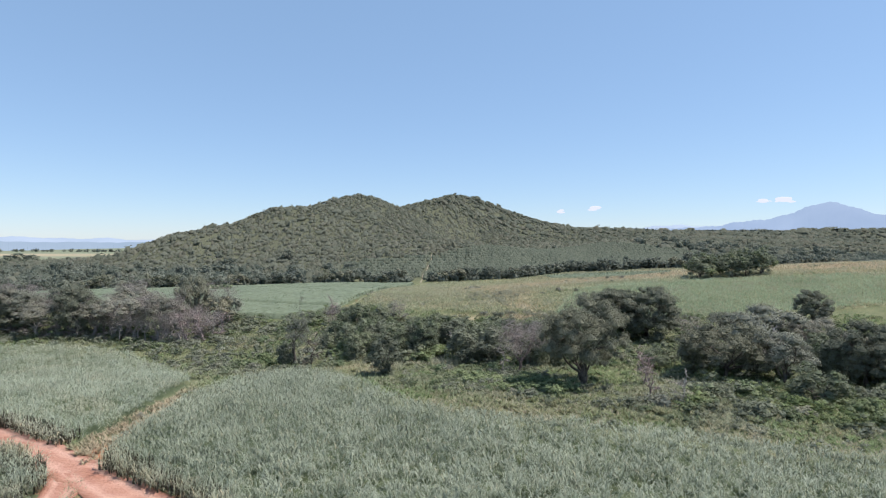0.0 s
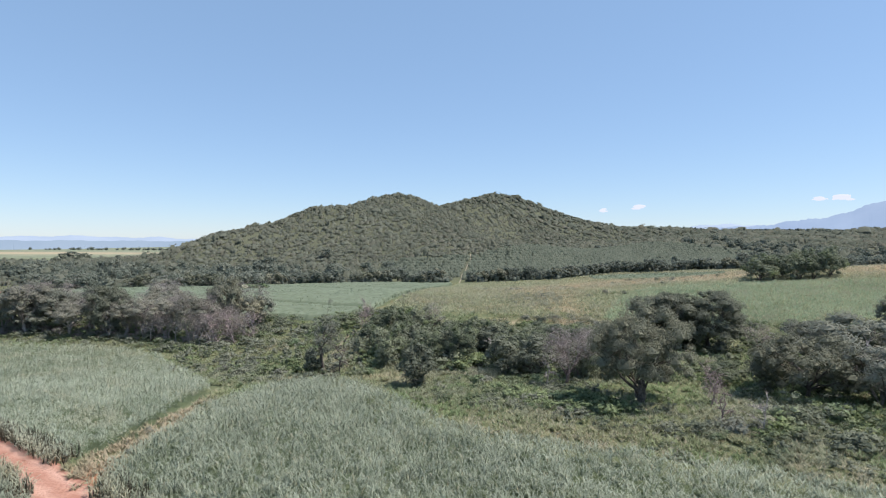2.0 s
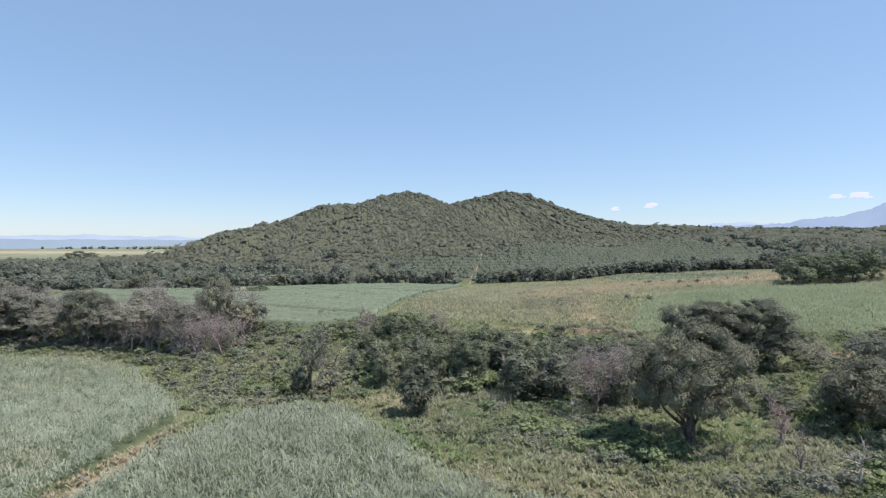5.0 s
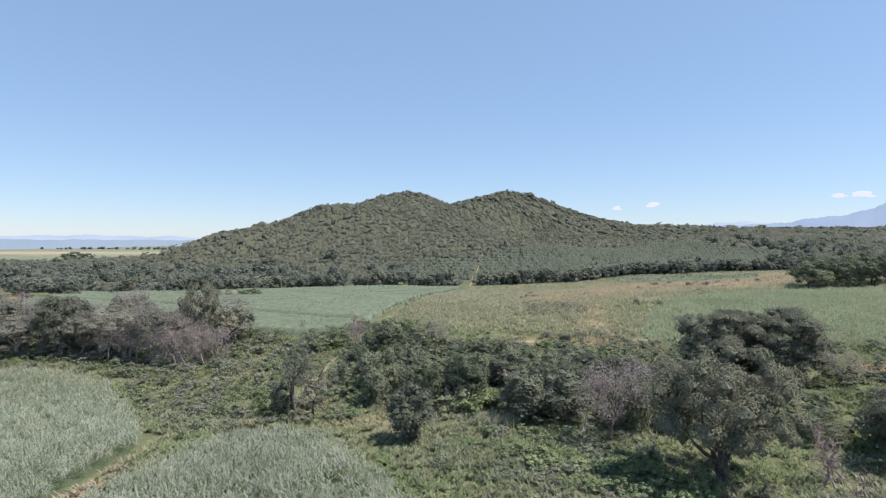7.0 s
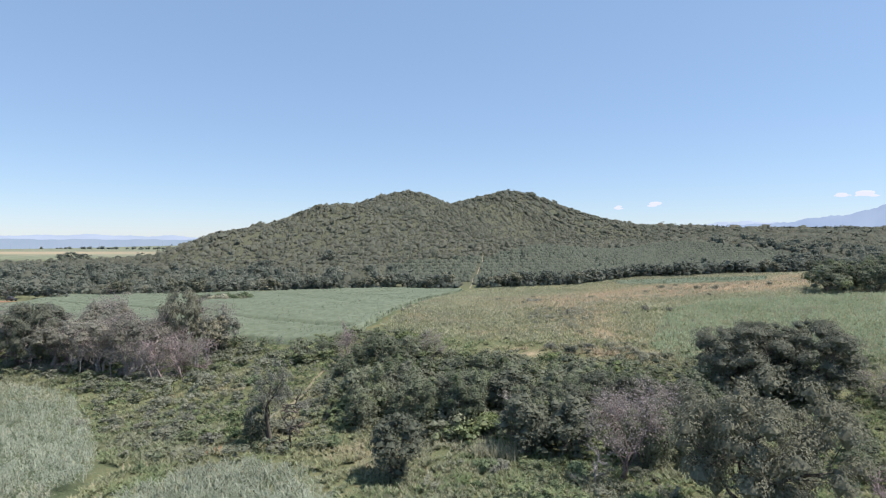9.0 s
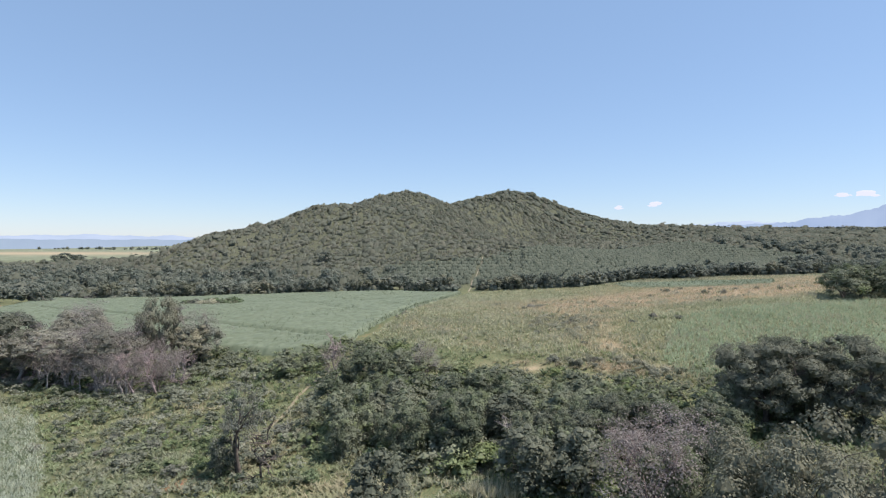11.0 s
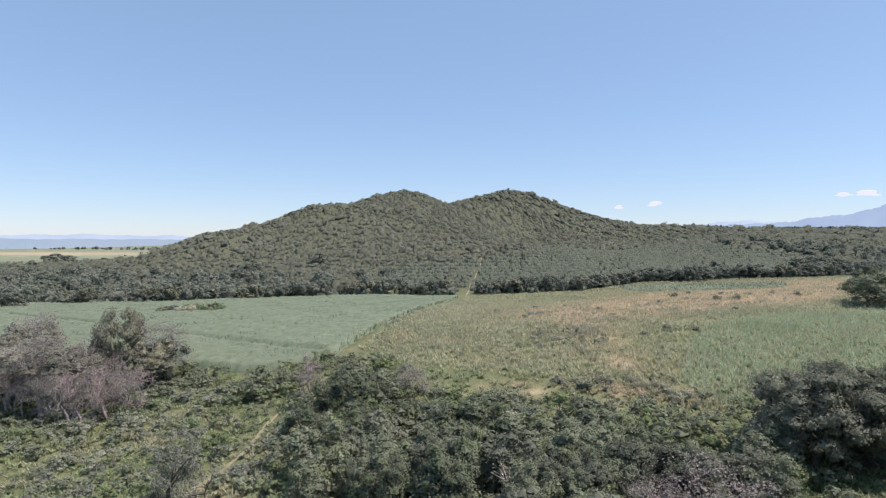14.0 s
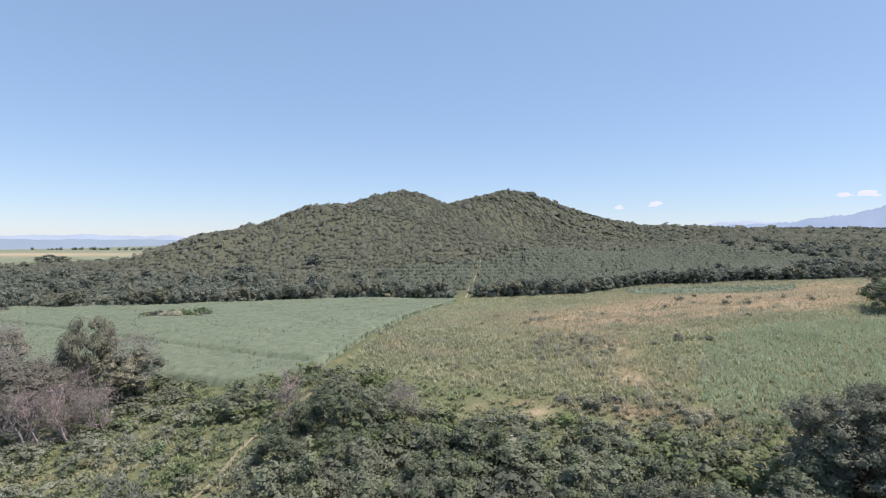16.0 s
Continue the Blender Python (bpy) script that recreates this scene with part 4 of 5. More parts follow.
def dome_cloud(seed, seg, rings, loose, leaf, foot=0.06, core=1.0):
    """A closed lumpy crown of one far tree of unit size with loose sprays standing off it."""
    rng = np.random.default_rng(seed)
    lumps = unit(rng.normal(size=(4, 3)) + np.array([0, 0, 0.4]))

    def at(v):
        k = 0.35 + 0.23 * np.exp(-((v[None] - lumps) ** 2).sum(1) / 0.30).max() + rng.normal() * 0.05
        return np.array([v[0] * k, v[1] * k, 0.46 + v[2] * k * 0.95])
    rows = [[at(np.array([0.0, 0.0, 1.0]))] * seg]
    for r in range(rings):
        p = 0.55 + 1.25 * r / max(1, rings - 1)
        rows.append([at(np.array([math.sin(p) * math.cos(a), math.sin(p) * math.sin(a), math.cos(p)])) for a in (np.arange(seg) + 0.5 * r + rng.normal(size=seg) * 0.12) * 2 * np.pi / seg])
    rows.append([np.array([q[0] * 0.72, q[1] * 0.72, foot]) for q in rows[-1]])
    tris = []
    for i, (up_, dn) in enumerate(zip(rows, rows[1:])):
        for j in range(seg):
            k = (j + 1) % seg
            if i:
                tris.append((up_[j], dn[j], up_[k]))
            tris.append((up_[k], dn[j], dn[k]))
    tris = np.array(tris)
    mid = tris.mean(1)
    tris = np.array([0, 0, 0.4]) + (tris - np.array([0, 0, 0.4])) * core
    size_ = np.linalg.norm(np.cross(tris[:, 1] - tris[:, 0], tris[:, 2] - tris[:, 0]), axis=1)
    pick = rng.choice(len(mid), loose, p=size_ / size_.sum())
    d = unit(mid[pick] - np.array([0, 0, 0.4]))
    sprays = small_sprays(mid[pick] + d * rng.uniform(-0.05, 0.07, (loose, 1)) + rng.normal(size=(loose, 3)) * 0.09, d + np.array([0, 0, 0.25]) + rng.normal(size=(loose, 3)) * 0.22, leaf, rng)
    return np.concatenate([tris, sprays])


def scatter_trees(name, x, y, size, tall, rng, mat, label, category, clouds, tone=None, brown=0.0, soft=0.0):
    V, T, D, N = [], [], [], []
    dead = brown * rng.random(len(x)) ** 3
    Z = zg(x, y)
    tone = rng.random(len(x)) if tone is None else tone
    for i in range(len(x)):
        q = clouds[i % len(clouds)]
        a = rng.uniform(0, 2 * np.pi)
        c, s = math.cos(a) * size[i], math.sin(a) * size[i]
        o = np.empty_like(q)
        o[..., 0] = q[..., 0] * c - q[..., 1] * s + x[i]
        o[..., 1] = q[..., 0] * s + q[..., 1] * c + y[i]
        o[..., 2] = q[..., 2] * tall[i] + Z[i] - 0.3 * tall[i] * 0.3
        V.append(o.reshape(-1, 3))
        if soft:
            N.append(V[-1] - np.array([x[i], y[i], Z[i] + 0.15 * tall[i]]))
        T.append(np.full(q.shape[0] * 3, tone[i]))
        D.append(np.full(q.shape[0] * 3, dead[i]))
    V, T, D = np.concatenate(V), np.concatenate(T), np.concatenate(D)
    if soft > 1:
        V[:, 2] += zg(V[:, 0], V[:, 1]) - np.repeat(Z, [clouds[i % len(clouds)].shape[0] * 3 for i in range(len(x))])
    me = mesh_from(name, V, tri_faces(len(V) // 3), mat, soft > 0, {"tone": T, "dry": D})
    if soft:
        me.normals_split_custom_set_from_vertices(unit(unit(np.concatenate(N)) + np.array([0, 0, soft])).tolist())
    return tagged(new(name, me), label, category, kind="stuff")


ORCHARD = [(-45, 366), (30, 362), (95, 372), (180, 400), (300, 402), (330, 520), (250, 640), (160, 600), (95, 545), (40, 470), (-40, 440)]
rng = np.random.default_rng(21)
ox, oy = np.meshgrid(np.arange(-50, 340, 1.6), np.arange(362, 660, 12.0))
ox, oy = (ox + rng.normal(size=ox.shape) * 0.3).ravel(), (oy + rng.normal(size=oy.shape) * 0.15 + 0.02 * ox).ravel()
keep = inside(ORCHARD, ox, oy) & (along(ORCHARD_TRACK, ox, oy) > 1.5) & (rng.random(len(ox)) > 0.05)
ox, oy = ox[keep], oy[keep]
clouds = [dome_cloud(900 + i, 5, 2, 4, 0.25, core=0.95) for i in range(6)]
scatter_trees("orchard_rows", ox, oy, rng.uniform(4.2, 4.8, len(ox)), rng.uniform(3.6, 3.9, len(ox)), rng, M_ORCHARD, "dark green orchard trees planted in straight rows", "orchard", clouds, soft=0.75)

rng = np.random.default_rng(22)
wx, wy = [], []
for x0, x1, y0, y1, step in ((-520, 420, 318, 620, 4.4), (-420, 520, 620, 960, 5.0), (-120, 1000, 960, 1420, 8.0), (420, 1000, 380, 960, 8.5), (1000, 1700, 500, 1450, 15.0)):
    X, Y = np.meshgrid(np.arange(x0, x1, step), np.arange(y0, y1, step))
    wx.append((X + rng.uniform(-1.1, 1.1, X.shape) * step).ravel())
    wy.append((Y + rng.uniform(-1.1, 1.1, Y.shape) * step).ravel())
wx, wy = np.concatenate(wx), np.concatenate(wy)
edge_y = np.interp(wx, [-520, -190, -141, -91, -51, 27, 83, 125, 250, 360, 700, 1700], [330, 312, 322, 342, 356, 358, 364, 392, 392, 380, 420, 600])
keep = (wy > edge_y) & ~inside(ORCHARD, wx, wy) & (wx > -430 + 0.35 * (wy - 697)) & (np.arctan2(wx + 4, wy + 25) > radians(-41)) & (np.arctan2(wx + 4, wy + 25) < radians(45))
keep &= along(ORCHARD_TRACK, wx, wy) > 4
wx, wy = wx[keep], wy[keep]
keep = seen_from_path(wx, wy)
wx, wy = wx[keep], wy[keep]
dist = np.hypot(wx, wy - 40)
wsize = np.exp(rng.normal(size=len(wx)) * 0.42) * np.interp(dist, [300, 600, 900, 1000, 1600], [4.2, 4.7, 5.5, 9.0, 15])
wtall = wsize ** 0.6 * rng.uniform(0.6, 1.15, len(wx)) * np.where(rng.random(len(wx)) < 0.1, 1.9, 1.0) * np.interp(dist, [300, 600, 1600], [1.1, 1.1, 1.1])
close = dist < 900
clouds = [dome_cloud(950 + i, 5, 2, 14, 0.26, core=0.86) for i in range(12)]
scatter_trees("hill_woodland", wx[close], wy[close], wsize[close], wtall[close], rng, M_WOODS, "dense dry woodland covering the hill, olive and brown green", "woodland", clouds, brown=0.35, soft=1.3)
clouds = [dome_cloud(970 + i, 4, 2, 8, 0.34, core=0.87) for i in range(9)]
scatter_trees("far_woodland", wx[~close], wy[~close], wsize[~close], wtall[~close], rng, M_FARWOOD, "hazy woodland on the hills and plain behind", "woodland", clouds, brown=0.5, soft=1.3)


rng = np.random.default_rng(24)
fx, fy = rng.uniform(-360, -20, 400), rng.uniform(300, 470, 400)
fedge = np.interp(fx, [-360, -190, -141, -91, -51, 0], [306, 308, 318, 338, 353, 356])
keep = (fy > fedge) & (fy < fedge + 70 + 60 * np.clip(-(fx + 90) / 100, 0, 1)) & (rng.random(400) < np.where(fx < -110, 0.9, 0.45)) & (along(ORCHARD_TRACK, fx, fy) > 8)
fx, fy = fx[keep], fy[keep]
hx, hy = rng.uniform(170, 520, 300), rng.uniform(376, 620, 300)
keep = ~inside(ORCHARD, hx, hy) & (hy > np.interp(hx, [170, 250, 360, 520], [396, 392, 376, 360]))
fx, fy = np.concatenate([fx, hx[keep]]), np.concatenate([fy, hy[keep]])
scatter_trees("foothill_wood", fx, fy, rng.uniform(6, 13, len(fx)), rng.uniform(6, 11, len(fx)), rng, M_FOOT, "larger dark rounded trees at the foot of the hill", "woodland", [np.concatenate([dome_cloud(980 + i, 6, 2, 130, 0.11, core=0.82), tree_cloud(980 + i, 100, 0.10)]) for i in range(6)])


# ---------------------------------------------------------------- far rows of trees
rng = np.random.default_rng(31)
spots = []
edge_line = [(-175, 304), (-141, 314), (-91, 334), (-51, 350), (27, 352), (52, 355), (83, 358), (125, 386), (158, 384), (190, 388), (215, 380), (246, 386), (300, 382), (360, 372)]
for (ax, ay), (bx, by) in zip(edge_line, edge_line[1:]):
    for i in range(max(1, int(math.hypot(bx - ax, by - ay) / 1.6))):
        u = rng.random()
        spots.append((ax + (bx - ax) * u, ay + (by - ay) * u + rng.uniform(-3.5, 4.5)))
spots = np.array([q for q in spots if not 11 < q[0] < 21])
scatter_trees("edge_scrub", spots[:, 0], spots[:, 1], rng.uniform(2.5, 6.5, len(spots)), rng.uniform(1.8, 5.0, len(spots)), rng, M_FOOT, "dense dark scrub between the trees at the foot of the hill", "scrub", [dome_cloud(870 + i, 6, 2, 34, 0.2, -0.1, 0.85) for i in range(8)])
far_protos = [make_tree("tree", 40 + i, 8.0, 8.8, 0.2, (M_EDGE, M_EDGE, M_EDGE_OLIVE)[i % 3], M_BARK, 5, 3, 340, 1.35, 0.2, 0.0, droop=0.3) for i in range(4)]
for (ax, ay), (bx, by) in zip(edge_line, edge_line[1:]):
    n = max(1, int(math.hypot(bx - ax, by - ay) / 6.0))
    for i in range(n):
        u = (i + rng.uniform(0.1, 0.9)) / n
        x, y = ax + (bx - ax) * u, ay + (by - ay) * u + rng.uniform(-2, 4)
        if 8 < x < 24:
            continue
        s = rng.uniform(0.7, 1.25)
        plant(far_protos[rng.integers(4)], x, y, s * rng.uniform(0.9, 1.2), s, rng.uniform(0, 360), "dark rounded tree in the row at the foot of the hill", "trees along the foot of the hill", 0.2)
field_grove = []
for x, y, sx, sz in ((126, 198, 1.2, 0.75), (133, 201, 1.1, 0.7), (139, 196, 1.1, 0.72), (146, 198, 1.0, 0.85), (153, 199, 0.9, 0.8), (130, 206, 1.2, 0.8), (141, 207, 1.2, 0.75), (150, 208, 1.0, 0.85), (158, 203, 1.0, 0.9)):
    field_grove.append((x, y, sx, sz))
for x, y, s in ((121, 380, 1.05), (112, 374, 0.8), (150, 380, 1.2), (158, 378, 1.5), (166, 384, 1.1), (192, 386, 1.05), (205, 388, 0.8), (79, 356, 1.05), (243, 412, 1.5), (250, 408, 1.8), (259, 406, 1.5), (268, 410, 1.2), (-206, 284, 1.2), (-194, 288, 1.3), (-183, 284, 1.1), (-214, 290, 1.2), (-129, 425, 1.5), (-138, 427, 1.1), (-244, 418, 1.5), (-236, 420, 1.2), (-94, 470, 1.3)):
    plant(far_protos[rng.integers(2)], x, y, s, s, rng.uniform(0, 360), "large dark rounded tree standing before the orchard", "trees along the foot of the hill", 0.3)
far_clouds = [np.concatenate([dome_cloud(860 + i, 6, 2, 40, 0.16, core=0.85), tree_cloud(860 + i, 40, 0.13)]) for i in range(5)]
turn = np.radians(23.5 + 0.23 * np.arange(64) + rng.uniform(-0.06, 0.06, 64))
reach = np.arange(700.0, 1500.0, 10.0)
rise = (height(4 + reach * np.sin(turn)[:, None], 40 + reach * np.cos(turn)[:, None]) - 24.0) / reach
crest = reach[rise.argmax(1)]
scatter_trees("skyline_trees", 4 + crest * np.sin(turn), 40 + crest * np.cos(turn), rng.uniform(8.5, 11.5, 64), rng.uniform(8.0, 11.0, 64), rng, M_FOOT, "row of far dark rounded trees on the skyline", "trees", far_clouds)
x = rng.uniform(175, 420, 60)
scatter_trees("pasture_trees", x, np.interp(x, [175, 250, 330, 420], [400, 385, 345, 300]) + rng.uniform(0, 70, 60), rng.uniform(5, 10, 60), rng.uniform(4, 8.5, 60), rng, M_FOOT, "dark trees beyond the edge of the dry pasture", "trees", far_clouds)
u = np.linspace(0, 1, 60) ** 0.7
scatter_trees("windbreak", -1250 + 620 * u + rng.uniform(-15, 15, 60), 1750 - 200 * u + rng.uniform(-30, 30, 60), rng.uniform(7, 16, 60), rng.uniform(4, 11, 60), rng, M_FOOT, "windbreak of far dark trees on the plain", "trees", far_clouds)
for x, y, sx, sz in ((-448, 697, 2.3, 1.5), (-438, 702, 1.8, 1.2), (-462, 700, 1.9, 1.15), (-390, 690, 1.0, 0.8)):
    plant(far_protos[0], x, y, sx, sz, rng.uniform(0, 360), "broad dark tree on the edge of the plain", sink=0.4)

# ---------------------------------------------------------------- trees along the stream
big = make_tree("tree", 3, 14.0, 18.0, 0.24, M_BIG, M_BARK, 11, 6, 16000, 0.40, 0.10, 0.14, stems=3, fill=1.35, girth=1.7, splay=0.025)
broad = make_tree("tree", 4, 14.0, 16.0, 0.28, M_DARK, M_BARK, 10, 6, 15000, 0.42, 0.105, -0.04, fill=1.7, heart_size=0.58)
dome = make_tree("tree", 5, 10.5, 18.0, 0.2, M_BIG, M_BARK, 10, 6, 10500, 0.46, 0.105, 0.0, fill=1.2)
olive_a = make_tree("tree", 6, 12.0, 12.0, 0.3, M_OLIVE, M_GREYWOOD, 7, 4, 3300, 0.55, 0.14, 0.24, girth=1.2, fill=0.6)
olive_c = make_tree("tree", 13, 11.0, 10.0, 0.25, M_GOLD, M_BARK, 7, 4, 3600, 0.46, 0.14, 0.05)
olive_b = make_tree("tree", 7, 11.0, 12.0, 0.28, M_GREY, M_BARK, 7, 4, 3300, 0.53, 0.14, 0.15, stems=2)
bare_a = make_tree("tree", 8, 11.0, 9.5, 0.36, M_PURPLE, M_GREYWOOD, 8, 4, 1400, 0.34, 0.11, 0.33, stems=3, fine=5, girth=1.25, fill=0.3)
bare_b = make_tree("tree", 9, 9.0, 8.5, 0.28, M_PURPLE, M_TWIG, 8, 4, 1200, 0.34, 0.12, 0.18, stems=3, fine=5, fill=0.3)
slim = make_tree("tree", 10, 11.0, 6.2, 0.42, M_GREY, M_BARK, 7, 4, 2300, 0.36, 0.115, 0.26, stems=2, fine=2, fill=0.3, droop=0.2, girth=1.4)
column = make_tree("tree", 11, 8.5, 5.6, 0.2, M_CREEP, M_BARK, 8, 4, 2500, 0.40, 0.19, 0.0, stems=2, droop=0.55, fill=1.4)
tangle = make_tree("tree", 12, 8.0, 7.5, 0.2, M_VINE, M_BARK, 6, 4, 2000, 0.47, 0.16, 0.03, stems=2, droop=0.3)
draped_a = make_tree("tree", 14, 8.5, 6.5, 0.3, M_VINE, M_BARK, 6, 4, 1900, 0.42, 0.15, 0.2, stems=2, drape=0.75)
draped_b = make_tree("tree", 15, 9.0, 5.5, 0.35, M_CREEP, M_BARK, 5, 4, 1700, 0.42, 0.16, 0.3, drape=0.95)
DARK_T, OLIVE_T, PURPLE_T = "tall dark green tree with a broad dense crown", "olive green tree with an open rounded crown", "half leafless purple-grey tree with pale bare branches"
VINE_T, TANGLE_T = "narrow tree wrapped in hanging creepers", "dense dark tree smothered in undergrowth beside the stream"
for proto, x, y, sx, sz, turn, label in (
        (big, 28.3, 65.0, 0.84, 1.05, 200, "large spreading tree with forked trunk and grey-green crown"),
        (broad, 48.5, 107.0, 0.95, 0.95, 130, DARK_T), (broad, 58.5, 105.5, 1.0, 1.0, 250, DARK_T), (broad, 53.5, 109.0, 0.9, 0.93, 40, DARK_T), (tangle, 40.5, 103.0, 1.0, 0.95, 15, TANGLE_T), (bare_a, -62.0, 136.5, 0.85, 0.8, 33, PURPLE_T), (bare_a, -69.0, 138.5, 0.8, 0.75, 133, PURPLE_T), (bare_a, -76.0, 141.0, 0.95, 0.85, 233, PURPLE_T), (bare_a, -83.0, 143.0, 0.9, 0.8, 303, PURPLE_T), (olive_a, -90.0, 145.0, 0.9, 0.85, 3, OLIVE_T), (bare_a, -55.5, 142.0, 0.75, 0.7, 73, PURPLE_T), (bare_b, 68.0, 103.0, 0.8, 0.6, 15, "dry reddish scrub tree below the dark crowns"),
        (dome, 54.5, 67.5, 0.95, 0.95, 40, "wide dark dome-shaped tree touching the ground"),
        (olive_b, 70.0, 80.0, 1.35, 1.0, 200, "wide grey-brown tree with pale limbs"),
        (broad, 73.0, 58.0, 0.75, 0.8, 300, DARK_T), (broad, 108.0, 113.0, 0.62, 0.7, 10, DARK_T), (tangle, 58.0, 50.0, 1.0, 0.8, 70, TANGLE_T),
        (broad, -95.0, 146.0, 0.8, 1.1, 60, DARK_T), (olive_a, -81.0, 145.0, 1.15, 1.0, 15, OLIVE_T), (dome, -66.5, 159.0, 0.68, 1.52, 120, OLIVE_T),
        (olive_c, -57.5, 155.5, 0.95, 0.95, 260, "dark green tree with a yellowing top"), (bare_a, -69.0, 141.0, 1.2, 1.1, 0, PURPLE_T), (bare_b, -60.0, 144.0, 1.0, 0.95, 50, PURPLE_T),
        (olive_a, -104.0, 144.0, 1.0, 0.85, 210, OLIVE_T), (bare_b, -87.5, 146.0, 0.95, 0.9, 310, PURPLE_T), (olive_b, -117.0, 146.0, 1.0, 0.9, 33, OLIVE_T), (bare_a, -77.0, 148.0, 1.0, 1.05, 140, PURPLE_T),
        (olive_a, -128.0, 147.0, 1.0, 0.8, 80, OLIVE_T), (tangle, -110.0, 150.0, 1.2, 0.9, 190, TANGLE_T), (bare_b, -57.0, 139.5, 0.8, 0.62, 190, PURPLE_T), (bare_b, -63.0, 150.0, 0.9, 0.9, 10, PURPLE_T),
        (slim, -23.5, 94.0, 0.78, 1.16, 0, "slender grey-green tree leaning beside a bare limb"), (column, -26.0, 94.5, 0.6, 0.72, 90, VINE_T),
        (tangle, -12.0, 131.0, 1.1, 1.0, 90, "small dark tree with several visible trunks"), (tangle, -5.0, 133.0, 1.0, 0.85, 10, TANGLE_T), (tangle, -16.0, 131.0, 0.8, 0.85, 30, TANGLE_T),
        (bare_b, -19.6, 134.5, 0.6, 0.75, 60, PURPLE_T), (bare_b, -1.8, 132.0, 0.7, 0.75, 150, PURPLE_T),
        (column, -5.0, 79.5, 1.0, 1.0, 0, VINE_T), (tangle, -12.0, 107.0, 1.05, 1.1, 5, TANGLE_T), (tangle, -3.0, 105.0, 1.05, 1.0, 100, TANGLE_T), (tangle, 3.5, 98.0, 1.0, 1.15, 200, TANGLE_T),
        (column, 10.5, 101.0, 1.2, 1.0, 30, VINE_T), (column, 10.8, 87.0, 1.1, 1.0, 140, VINE_T), (bare_b, 20.5, 78.5, 1.05, 1.08, 240, PURPLE_T), (draped_a, 24.5, 82.0, 0.9, 0.9, 220, TANGLE_T), (draped_b, 27.5, 85.0, 0.9, 0.85, 60, VINE_T), (draped_a, 31.5, 82.5, 0.95, 0.9, 320, TANGLE_T), (bare_b, 23.0, 81.5, 0.9, 0.95, 40, PURPLE_T), (column, 16.0, 85.5, 1.1, 1.0, 300, VINE_T),
        (tangle, 8.0, 119.0, 0.9, 0.85, 50, TANGLE_T), (tangle, 21.0, 108.0, 1.1, 0.9, 150, TANGLE_T), (bare_b, 24.0, 92.5, 0.75, 0.66, 70, PURPLE_T), (bare_b, 29.5, 92.5, 1.05, 0.85, 170, PURPLE_T), (tangle, 3.0, 112.0, 1.0, 0.8, 170, TANGLE_T), (tangle, 14.0, 114.0, 1.1, 0.8, 20, TANGLE_T), (tangle, -8.0, 118.0, 1.0, 0.8, 200, TANGLE_T), (tangle, -17.0, 121.0, 0.9, 0.85, 80, TANGLE_T), (tangle, -31.0, 143.0, 0.9, 0.6, 10, TANGLE_T), (tangle, -26.5, 146.0, 0.8, 0.55, 110, TANGLE_T), (tangle, 26.0, 116.0, 0.9, 0.6, 290, TANGLE_T),
        (tangle, 46.0, 76.0, 0.75, 0.55, 10, TANGLE_T)):
    plant(proto, x, y, sx, sz, turn, label, "trees along the stream", 0.15)


for i, (x, y, sx, sz) in enumerate(field_grove):
    plant(tangle, x, y, sx * 1.3, sz * 1.85, 47 * i, "dark rounded tree of the grove standing in the field", "grove in the field", 0.3)


CLEARING = [(24, 72), (30, 84), (46, 80), (46, 70), (40, 58), (32, 56)]
GRASSES = [(-22, 84), (-14, 88), (2, 86), (12, 80), (4, 70), (-8, 70)]


def open_grass(x, y):
    """Where the valley floor is open grass with no scrub."""
    x, y = np.atleast_1d(x), np.atleast_1d(y)
    return inside(CLEARING, x, y) | inside(GRASSES, x, y)


def grove(poly, n, kinds, s0, s1, seed):
    """More trees of the stream's wood, each at its own height and turn."""
    rng = np.random.default_rng(seed)
    P = np.array(poly)
    lo, hi = P.min(0), P.max(0)
    done = 0
    while done < n:
        x, y = rng.uniform(lo[0], hi[0]), rng.uniform(lo[1], hi[1])
        if inside(poly, np.array([x]), np.array([y]))[0] and math.hypot(x - 27, (y - 90) * 0.8) > 6.0:
            proto, label = kinds[rng.integers(len(kinds))]
            s = rng.uniform(s0, s1)
            plant(proto, x, y, s * rng.uniform(0.85, 1.15), s, rng.uniform(0, 360), label, "trees along the stream", 0.15)
            done += 1


grove([(-132, 146), (-90, 144), (-70, 140), (-54, 146), (-56, 160), (-132, 164)], 24, ((olive_a, OLIVE_T), (bare_a, PURPLE_T), (olive_b, OLIVE_T), (bare_a, PURPLE_T), (bare_a, PURPLE_T), (olive_a, OLIVE_T)), 0.88, 1.2, 61)
grove([(-16, 98), (4, 92), (24, 88), (36, 98), (34, 118), (8, 122), (-18, 120)], 24, ((tangle, TANGLE_T), (column, VINE_T), (tangle, TANGLE_T), (tangle, TANGLE_T)), 0.55, 0.85, 62)
grove([(-5, 93), (4, 90), (14, 87), (20, 86), (26, 84), (36, 88), (38, 104), (16, 104), (-8, 104)], 34, ((draped_a, TANGLE_T), (draped_b, VINE_T), (draped_a, TANGLE_T)), 0.6, 0.95, 64)
grove([(-14, 100), (4, 104), (30, 104), (38, 118), (8, 122), (-18, 122)], 10, ((draped_a, TANGLE_T), (tangle, TANGLE_T)), 0.5, 0.8, 65)
grove([(52, 66), (60, 58), (78, 52), (86, 72), (72, 88), (52, 80)], 14, ((draped_a, TANGLE_T), (olive_b, OLIVE_T), (draped_b, VINE_T)), 0.6, 0.95, 66)
